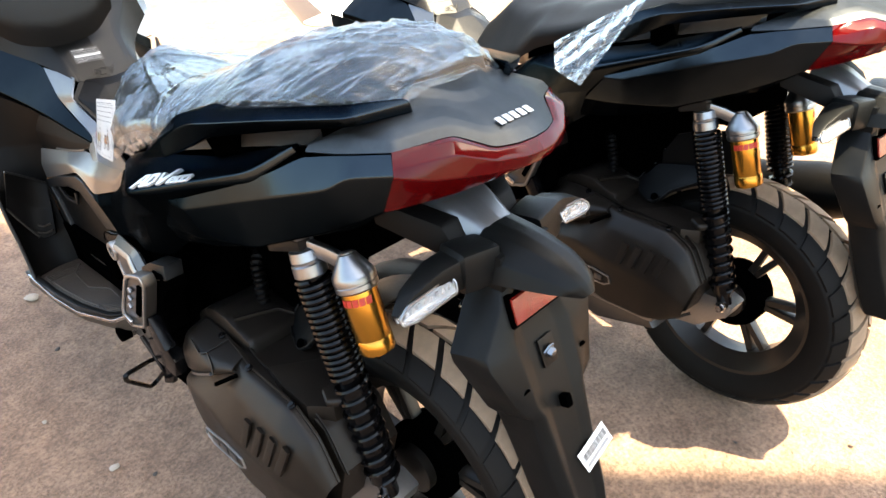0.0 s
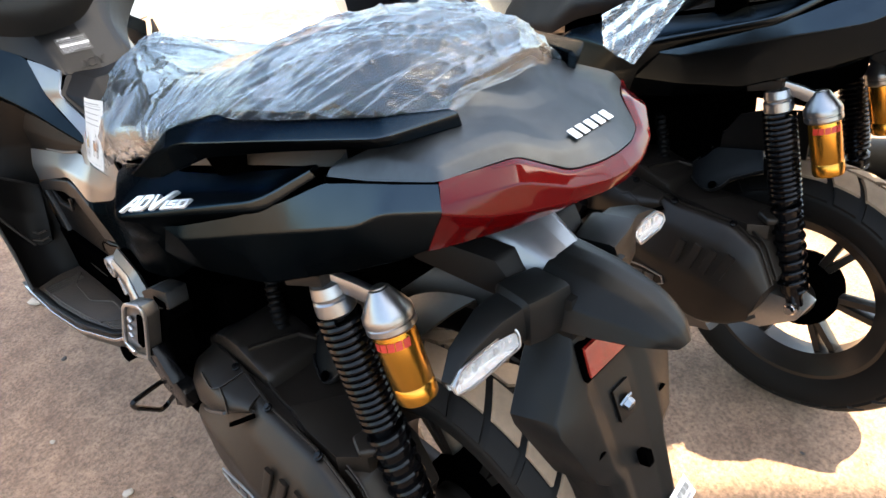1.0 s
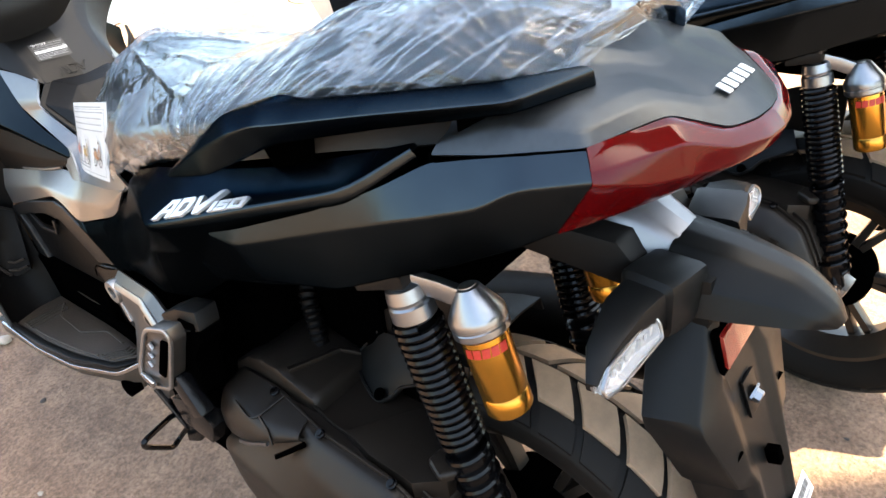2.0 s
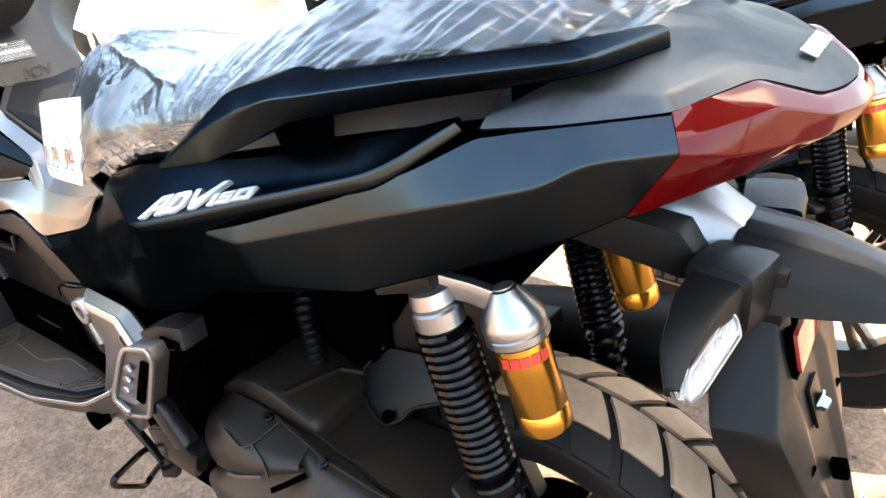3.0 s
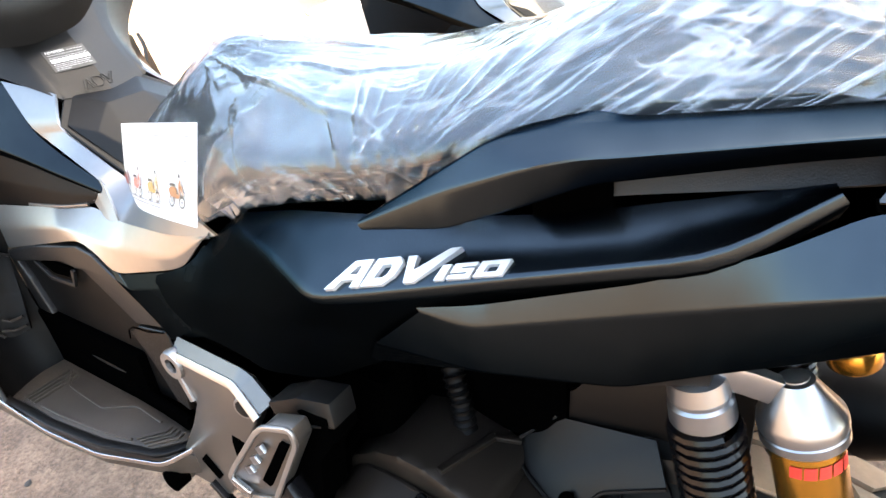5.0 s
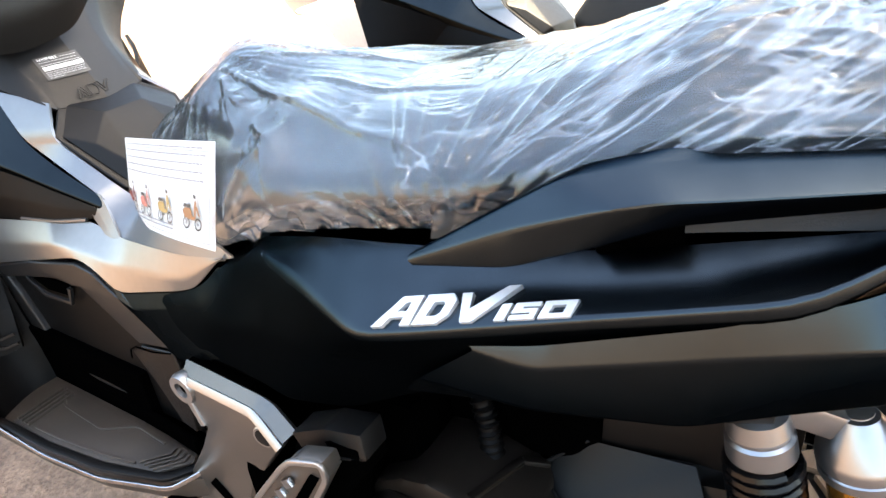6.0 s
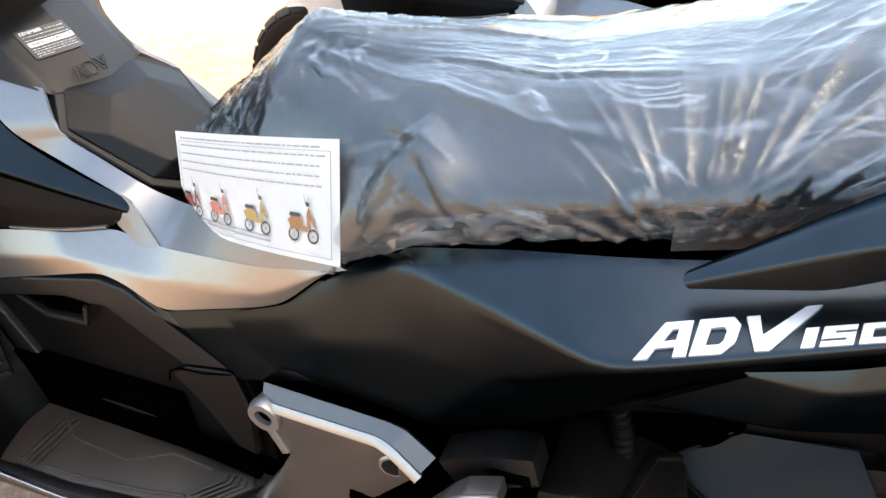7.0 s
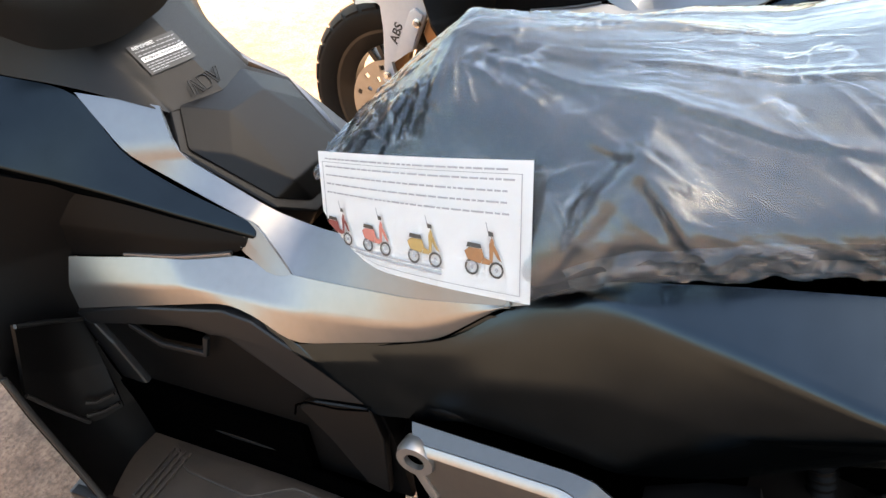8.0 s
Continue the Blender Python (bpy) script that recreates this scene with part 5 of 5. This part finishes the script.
        p = FRONT + Vector((0, math.cos(a), math.sin(a))) * .285
        rows.append([p + Vector((x, 0, dz)) for x, dz in ((-.07, -.03), (-.065, 0), (-.03, .008), (.03, .008), (.065, 0), (.07, -.03))])
    part("front_mudguard", thicken(grid(rows), .003), WHITE_PAINT, root, "pale front mudguard")
    # brake disc with holes on the near side
    disc = brake_disc(FRONT + Vector((-.055, 0, 0)), .12, .062)
    part("brake_disc", disc, DISC, root, "drilled steel brake disc")
    part("abs_ring", lathe([(0, .035), (0, .048), (.003, .048), (.003, .035), (0, .035)], FRONT + Vector((-.062, 0, 0)), (-1, 0, 0), 40, caps=False), DISC, root)
    part("front_axle", lathe([(0, .014), (.012, .014), (.013, .009)], FRONT + Vector((-.115, 0, 0)), (-1, 0, 0), 16), CHROME, root)


def brake_disc(centre, outer, inner):
    """A ring with rows of real holes, as strips between them."""
    bm = bmesh.new()
    n, t = 48, .004
    radii = [inner, inner + .010, inner + .022, inner + .034, inner + .046, outer]
    for side in (0, 1):
        vs = [[bm.verts.new(centre + Vector((-t * side, r * math.cos(2 * math.pi * i / n), r * math.sin(2 * math.pi * i / n)))) for i in range(n)] for r in radii]
        for k in range(len(radii) - 1):
            for i in range(n):
                if k in (1, 3) and (i + (2 if k == 3 else 0)) % 4 == 0:
                    continue
                bm.faces.new((vs[k][i], vs[k][(i + 1) % n], vs[k + 1][(i + 1) % n], vs[k + 1][i]))
    return bm


scooter = build_scooter()
second = copy_thing(scooter, pose(0.7404, -0.174, 0, 0, 0, -6.75) @ STAND)
for bit in [o for o in second.children_recursive if o.name.startswith("emblem")]:
    bpy.data.objects.remove(bit)



# ---- film over the seat of the nearer scooter
def film_material():
    """Thin clear plastic: see-through, glossy, a little milky, with fine creases."""
    m = bpy.data.materials.new("clear_film")
    m.use_nodes = True
    n, l = m.node_tree.nodes, m.node_tree.links
    co = n.new("ShaderNodeTexCoord")

    def math_node(op, p, q):
        w = n.new("ShaderNodeMath")
        w.operation = op
        for k, v in enumerate((p, q)):
            if isinstance(v, float):
                w.inputs[k].default_value = v
            else:
                l.new(v, w.inputs[k])
        return w.outputs[0]

    def noisy(scale, stretch, detail, kind='FBM', distort=0.4, turn=0.0):
        tilt = n.new("ShaderNodeMapping")
        tilt.inputs["Rotation"].default_value = (turn, 0, 0)
        l.new(co.outputs["Object"], tilt.inputs[0])
        mp = n.new("ShaderNodeMapping")
        mp.inputs["Scale"].default_value = stretch
        l.new(tilt.outputs[0], mp.inputs[0])
        t = n.new("ShaderNodeTexNoise")
        t.noise_type = kind
        t.inputs["Scale"].default_value, t.inputs["Detail"].default_value, t.inputs["Distortion"].default_value = scale, detail, distort
        l.new(mp.outputs[0], t.inputs["Vector"])
        return t.outputs[0]

    def span(src, lo, hi, k0, k1):
        r = n.new("ShaderNodeMapRange")
        r.interpolation_type = 'SMOOTHSTEP'
        r.inputs[1].default_value, r.inputs[2].default_value, r.inputs[3].default_value, r.inputs[4].default_value = lo, hi, k0, k1
        l.new(src, r.inputs[0])
        return r.outputs[0]

    def hairlines(src, width):
        """Thin lines where a soft noise passes its middle value."""
        return span(math_node('ABSOLUTE', math_node('SUBTRACT', src, 0.5), 0.0), 0.0, width, 1.0, 0.0)

    patch = span(noisy(8, (1, 1, 1), 3), .45, .62, 0.0, 1.0)
    creases = math_node('MULTIPLY', hairlines(noisy(20, (1, .45, 1.3), 3, distort=1.2), .030), patch)
    # long drawn streaks over the rear of the seat
    axes = n.new("ShaderNodeSeparateXYZ")
    l.new(co.outputs["Object"], axes.inputs[0])
    rear = span(axes.outputs[1], .14, .36, 1.0, 0.0)
    drawn = math_node('MULTIPLY', hairlines(noisy(7, (1.2, 1, 11), 2, distort=.25, turn=radians(35)), .050), rear)
    creases = math_node('MAXIMUM', creases, drawn)
    # fine crackle of small creases
    spots = span(noisy(13, (1, .8, 1), 3), .47, .60, 0.0, 1.0)
    crackle = math_node('MULTIPLY', hairlines(noisy(42, (1, .6, 1.3), 2, distort=1.6), .045), spots)
    relief = math_node('ADD', creases, math_node('MULTIPLY', crackle, 0.2))
    bp = n.new("ShaderNodeBump")
    bp.inputs["Strength"].default_value, bp.inputs["Distance"].default_value = 0.45, 0.0015
    l.new(relief, bp.inputs["Height"])
    gloss = n.new("ShaderNodeBsdfGlossy")
    gloss.inputs["Roughness"].default_value = 0.12
    gloss.inputs["Color"].default_value = (0.90, 0.96, 1, 1)
    l.new(bp.outputs[0], gloss.inputs["Normal"])
    milk = n.new("ShaderNodeBsdfDiffuse")
    milk.inputs["Color"].default_value = (0.62, 0.70, 0.78, 1)
    l.new(bp.outputs[0], milk.inputs["Normal"])
    clear = n.new("ShaderNodeBsdfTransparent")
    clear.inputs[0].default_value = (0.93, 0.95, 0.97, 1)
    m1 = n.new("ShaderNodeMixShader")
    l.new(math_node('ADD', math_node('MULTIPLY', relief, 0.20), span(noisy(5, (1, .6, 1), 4), .35, .7, 0.010, 0.044)), m1.inputs[0])
    l.new(clear.outputs[0], m1.inputs[1])
    l.new(milk.outputs[0], m1.inputs[2])
    fr = n.new("ShaderNodeFresnel")
    fr.inputs[0].default_value = 1.55
    l.new(bp.outputs[0], fr.inputs["Normal"])
    share = n.new("ShaderNodeMath")
    share.operation, share.use_clamp = 'MULTIPLY_ADD', True
    share.inputs[1].default_value, share.inputs[2].default_value = 0.82, 0.01
    l.new(fr.outputs[0], share.inputs[0])
    m2 = n.new("ShaderNodeMixShader")
    l.new(share.outputs[0], m2.inputs[0])
    l.new(m1.outputs[0], m2.inputs[1])
    l.new(gloss.outputs[0], m2.inputs[2])
    l.new(m2.outputs[0], n["Material Output"].inputs["Surface"])
    return m


FILM = film_material()


def smooth_step(lo, hi, v):
    u = min(1.0, max(0.0, (v - lo) / (hi - lo)))
    return u * u * (3 - 2 * u)


def film_folds(y, w, side):
    """How far the film stands off: y along the seat, w the way down from its middle line."""
    # tight fans from the peak over the nose, and from where the film is caught under the rail
    lift = 0.0
    for y0, w0, k, amp, near, reach, seed in ((.630, .03, 4.0, .0040, .10, .24, 1.7), (.285, .235, 6.0, .0042, .05, .15, 4.2), (-.06, .12, 6.0, .0034, .12, .24, 8.8)):
        r, ang = math.hypot(y - y0, w - w0), math.atan2(w - w0, y - y0)
        ray = 1 - abs(noise.noise((ang * k + seed, side * 3.0, r * .8)))
        fine = 1 - abs(noise.noise((ang * k * 3.1, side * 5.0 + seed, r * 1.5)))
        lift += (ray ** 12 + .35 * fine ** 9) * amp * min(1, r / near) * math.exp(-(r / reach) ** 2)
    # streaks that run up and back over the rear of the seat
    back = smooth_step(.30, .12, y)
    a, b = y * .82 + w * .57, w * .82 - y * .57
    lift += back * ((1 - abs(noise.noise((a * 5, b * 34, side * 2.0)))) ** 12 * .0040 + (1 - abs(noise.noise((a * 9, b * 90, side * 7.0)))) ** 10 * .0012)
    # long creases drawn from the peak towards the hip
    for ya, wa, yb, wb, amp in ((.62, .045, .32, .150, .0050), (.61, .06, .44, .16, .0034), (.60, .035, .30, .085, .0034)):
        dy, dw = yb - ya, wb - wa
        u = ((y - ya) * dy + (w - wa) * dw) / (dy * dy + dw * dw)
        if 0 < u < 1 and side < 0:
            gap = ((w - wa) * dy - (y - ya) * dw) / -math.hypot(dy, dw) + .002 * noise.noise((u * 9, amp * 900, 0))
            lift += amp * smooth_step(-.016, 0, gap) ** 2 * (1 - smooth_step(0, .0045, gap)) * math.sin(math.pi * u) ** .6
    # a tent of film over the hip, where it hangs free of the seat
    if side < 0:
        fall = w - (.150 + 1.1 * abs(y - .4695))
        lift += .010 * smooth_step(-.045, 0, fall) * (1 - smooth_step(0, .012, fall)) * smooth_step(.075, .01, abs(y - .4695))
    # crumpled facets on the nose and along the gathered hem
    near_hem = smooth_step(.150, .215, w)
    on_nose = smooth_step(.44, .56, y)
    crush = max(on_nose * .8, near_hem, .12)
    if side < 0:
        # pressed flat under the card
        flat = smooth_step(.495, .520, y) * smooth_step(.085, .11, w)
        crush *= 1 - flat
        lift *= 1 - .9 * flat
    for ky, kw, seed, tilt, line in ((26, 34, side * 9.0, .16, .0060), (62, 74, side * 4.0 + 20, .12, .0022)):
        q = Vector((y * ky + noise.noise((y * 14, w * 14, seed)) * .5, w * kw, seed))
        d, cell = noise.voronoi(q)
        c = cell[0]
        slope = Vector((noise.noise(c * 7.3), noise.noise(c * 5.1 + Vector((9, 4, 2)))))
        lift += crush * (tilt * slope.dot(Vector(((q.x - c.x) / ky, (q.y - c.y) / kw))) + max(0.0, .16 - (d[1] - d[0])) * line)
    return lift


def film_cover():
    """A thin bag over the seat: drawn tight in fans, crumpled on the nose and gathered along its hem."""
    n, m = 420, 230
    rows = []
    for i in range(n + 1):
        y = -.062 + .820 * i / n
        yy = min(max(y, -.05), .745)
        row = [Vector((p.x, y, p.z)) for p in seat_section(yy, .005, m)]
        rows.append(row)
    out = []
    for i, row in enumerate(rows):
        ahead, behind = rows[min(i + 1, n)], rows[max(i - 1, 0)]
        long = 0.0
        half = sum((b - a).length for a, b in zip(row, row[1:])) / 2
        line = []
        for j, p in enumerate(row):
            if j:
                long += (p - row[j - 1]).length
            w, side = abs(long - half), (-1 if long < half else 1)
            across = row[min(j + 1, m)] - row[max(j - 1, 0)]
            normal = across.cross(ahead[j] - behind[j])
            if normal.length < 1e-9:
                normal = Vector((0, 0, 1))
            normal.normalize()
            if normal.dot(Vector((p.x * 4, 0, p.z - .70))) < 0:
                normal = -normal
            lift = film_folds(p.y, w, side)
            hem = smooth_step(half - .03, half, w)
            sag = hem * (noise.noise((p.y * 30, side * 2.0, 0)) * .007 + noise.noise((p.y * 85, side * 4.0, 5)) * .003)
            line.append(p + normal * lift + Vector((-side * hem * -.004, 0, sag)))
        out.append(line)
    bm = grid(out)
    bm.verts.ensure_lookup_table()
    for k in (0, n):
        bm.faces.new([bm.verts[k * (m + 1) + j] for j in range(m + 1)])
    cover = tagged(new("film_cover", finish(bm, "film_cover", FILM, 80)), "crumpled clear plastic film stretched over the scooter seat", "plastic cover")
    # gathered hem, pleated where the bag is drawn in under the seat
    for s in (-1, 1):
        rows = []
        for k in range(4):
            row = []
            for i in range(121):
                y = .24 + .27 * i / 120
                h, zb = float(np.interp(y, SEAT_STATIONS, SEAT_FORM["hem_h"])), float(np.interp(y, SEAT_STATIONS, SEAT_FORM["hem_z"]))
                pleat = noise.noise((y * 46, s * 5.0, k * .35)) * .006 + noise.noise((y * 120, s * 3.0, 2 + k * .5)) * .003
                row.append(Vector((s * (h + .008 - .005 * k + pleat * (.5 + .3 * k)), y, zb + .016 - .010 * k + pleat * .8 * (k / 3))))
            rows.append(row)
        part("film_hem", grid(rows), FILM, cover, "gathered pleated hem", 60)
    cover.matrix_basis = STAND
    return cover


film_cover()


def leaflet():
    """Printed card tucked under the film at the nose of the seat, bent round its side."""
    cols = 16
    def at(u, v, lift=0.0):
        """u runs forward along the card, v up it; its lower front corner is tucked round."""
        v = max(v, .42 * max(0.0, (u - .62) / .38) ** 2)
        low, high = Vector((-(.152 - .038 * u), .531 + .186 * u, .669 - .022 * u)), Vector((-(.122 - .034 * u), .537 + .186 * u, .760 - .032 * u))
        p = low.lerp(high, v)
        return p + Vector((-1, .25 * u, .35)) * (.0125 + .005 * (1 - u) ** 2 * (1 - v) + .010 * math.sin(math.pi * u) * (1 - .3 * v) + lift)
    rows = [[at(i / cols, j / 6) for i in range(cols + 1)] for j in range(7)]
    bm = grid(rows)
    bmesh.ops.solidify(bm, geom=bm.faces[:], thickness=.0006)
    card = tagged(new("leaflet", finish(bm, "leaflet", PAPER, 60)), "white printed leaflet with small scooter pictures under the film", "leaflet")
    def strip(u0, v0, u1, v1, mat, name="print_line", lift=.0012, k=6):
        rows = [[at(u0 + (u1 - u0) * i / k, v0 + (v1 - v0) * j, lift) for i in range(k + 1)] for j in (0, 1)]
        part(name, grid(rows), mat, card)
    rng = random.Random(4)
    for v in (.93, .86, .78, .70, .62):
        u = .95
        while u > .10:
            w = rng.uniform(.012, .05)
            strip(u - w, v, u, v + .014, GREY_INK, k=2)
            u -= w + .006
    for v in (.14, .10):
        strip(.35, v, .92, v + .016, GREY_INK)
    strip(.04, .905, .97, .910, GREY_INK)
    strip(.04, .05, .97, .055, GREY_INK)
    strip(.036, .05, .040, .91, GREY_INK, k=1)
    strip(.966, .05, .970, .91, GREY_INK, k=1)
    # small pictured scooters, as plain shapes
    inks = [material("print_red", (0.132, 0.0231, 0.0198), .6), material("print_pink", (0.33, 0.1056, 0.0792), .6), material("print_yellow", (0.25, 0.16, 0.05), .6), material("print_brown", (0.198, 0.0858, 0.0297), .6)]
    def shape(pts, mat, lift):
        bm = bmesh.new()
        bm.faces.new([bm.verts.new(at(u, v, lift)) for u, v in pts])
        part("printed_shape", bm, mat, card)
    for k, u in enumerate((.885, .665, .425, .175)):
        def q(*pts):
            return [(u - a * .46, b) for a, b in pts]
        for du in (-.105, .105):
            for r0, r1, mat in ((.045, .062, BLACK_INK), (.0, .016, GREY_INK)):
                part("printed_wheel", grid([[at(u - (du + math.cos(a) * r) * .46, .215 + math.sin(a) * r, .0014) for a in [2 * math.pi * w / 16 for w in range(17)]] for r in (max(r0, .001), r1)]), mat, card)
        shape(q((-.14, .27), (-.03, .25), (.0, .30), (-.02, .36), (-.13, .36), (-.17, .33)), inks[k], .0016)
        shape(q((-.02, .25), (.05, .25), (.06, .28), (.0, .30)), inks[k], .0018)
        shape(q((.05, .26), (.075, .27), (.085, .42), (.065, .46), (.045, .40)), inks[k], .0020)
        shape(q((.075, .36), (.115, .30), (.15, .28), (.12, .34), (.085, .40)), inks[k], .0017)
        shape(q((-.15, .365), (-.02, .365), (-.03, .395), (-.14, .40)), BLACK_INK, .0019)
        shape(q((.04, .46), (.08, .46), (.075, .49), (.03, .50)), BLACK_INK, .0021)
        shape(q((.03, .49), (.038, .49), (.02, .56), (.012, .56)), GREY_INK, .0021)
        shape(q((-.16, .25), (-.09, .23), (-.05, .245), (-.10, .26)), GREY_INK, .0020)
    card.matrix_basis = STAND
    return card


leaflet()


# ---- torn film that hangs from the seat of the second scooter
def film_scrap():
    m = FILM.copy()
    m.name = "slack_clear_film"
    for node in m.node_tree.nodes:
        if node.type == 'MATH' and node.operation == 'MULTIPLY_ADD':
            node.inputs[1].default_value, node.inputs[2].default_value = 0.6, 0.02
        if node.type == 'MAP_RANGE' and abs(node.inputs[4].default_value - 0.044) < 1e-6:
            node.inputs[3].default_value, node.inputs[4].default_value = 0.10, 0.34
    rows, n = [], 60
    a, b = Vector((.512, .225, .775)), Vector((.512, .045, .88))
    c, d = Vector((.49, .205, .735)), Vector((.49, .150, .715))
    for i in range(n + 1):
        row = []
        for j in range(n + 1):
            u, v = i / n, j / n
            p = a.lerp(b, u).lerp(c.lerp(d, u), v)
            w = noise.noise((u * 3 + v * 2, v * 1.2, 5)) * .016 + (1 - abs(noise.noise((u * 9 - v * 2, v * .7, 2.0)))) ** 8 * .006
            row.append(p + Vector((-.6, -.5, .4)) * w)
        rows.append(row)
    return tagged(new("film_scrap", finish(grid(rows), "film_scrap", m, 80)), "torn clear plastic film hanging off a scooter seat", "plastic film")


film_scrap()


# ---- loose stones and grit
def stones():
    rng = random.Random(11)
    meshes = []
    mats = [material("pale_stone", (0.2772, 0.2376, 0.198), .8, 0, .2, 60, .2, 300), material("brown_stone", (0.1452, 0.0924, 0.066), .85, 0, .2, 60, .2, 300), material("dark_grit", (0.0396, 0.033, 0.0297), .9, 0, .2, 60)]
    for k in range(6):
        bm = bmesh.new()
        bmesh.ops.create_icosphere(bm, subdivisions=2, radius=1)
        for v in bm.verts:
            v.co *= 1 + .35 * noise.noise(v.co * 1.3 + Vector((k * 7, 0, 0)))
            v.co.z *= .6
        meshes.append(finish(bm, "pebble", mats[k % 3], 50))
    known = [(-.31, .70, .011), (-.20, 1.50, .020), (1.00, -.32, .014), (-.36, .95, .006), (.60, -.22, .005), (.48, -.30, .004), (-.26, .62, .006), (.75, -.40, .006), (-.24, 1.20, .008), (-.5, 1.3, .012)]
    for x, y, r in known:
        ob = tagged(new("pebble", meshes[0 if r > .010 else rng.randrange(3)]), "small pale pebble lying on the earth", "stone", "pebbles on the ground")
        ob.matrix_basis = Matrix.LocRotScale((x, y, r * .3), Euler((0, 0, rng.uniform(0, 6))), (r, r * rng.uniform(.6, .9), r * .7))
    bm = bmesh.new()
    for k in range(12000):
        x, y = rng.uniform(-1.3, 1.7), rng.uniform(-.7, 2.3)
        r = rng.uniform(.0006, .0028) * (1 if rng.random() < .93 else 1.8)
        vs = [bm.verts.new((x + r * math.cos(a) * rng.uniform(.6, 1.2), y + r * math.sin(a) * rng.uniform(.6, 1.2), rolling(x - .3, y - .5) - .0052)) for a in (0, 1.3, 2.5, 3.8, 5.0)]
        tip = bm.verts.new((x, y, rolling(x - .3, y - .5) - .005 + r * .9))
        for p, q in zip(vs, vs[1:] + vs[:1]):
            bm.faces.new((p, q, tip))
    tagged(new("grit", finish(bm, "grit", mats[1], 50)), "loose brown grit strewn over the earth", "grit", kind="stuff")


stones()


# ---- unseen canopy added behind and above the eye: its edge shades the nearer scooter
def canopy():
    # outline of its shade on the ground, carried up along the sun's way
    shade = [(1.6, -1.5), (.70, -.45), (.37, -.06), (-.05, 1.5), (-.12, 2.6), (-.50, 2.5), (-.72, 1.85), (-1.25, 1.10), (-1.75, .30), (-2.2, -.60), (-2.2, -2.8), (1.6, -2.8)]
    up = towards * (6.0 / towards.z)
    top = tagged(new("canopy", finish(slab([Vector((x, y, 0)) + up for x, y in shade], (0, 0, .06), .01), "canopy", CANOPY)),
                 "unseen grey sheet-metal canopy on posts, added to shade the yard", "canopy", kind="structure")
    for x, y in ((-2.1, -2.7), (1.5, -2.7)):
        part("canopy_post", lathe([(-6.02, .05), (0.02, .05)], Vector((x, y, 0)) + up, (0, 0, 1), 16), CANOPY, top)


canopy()
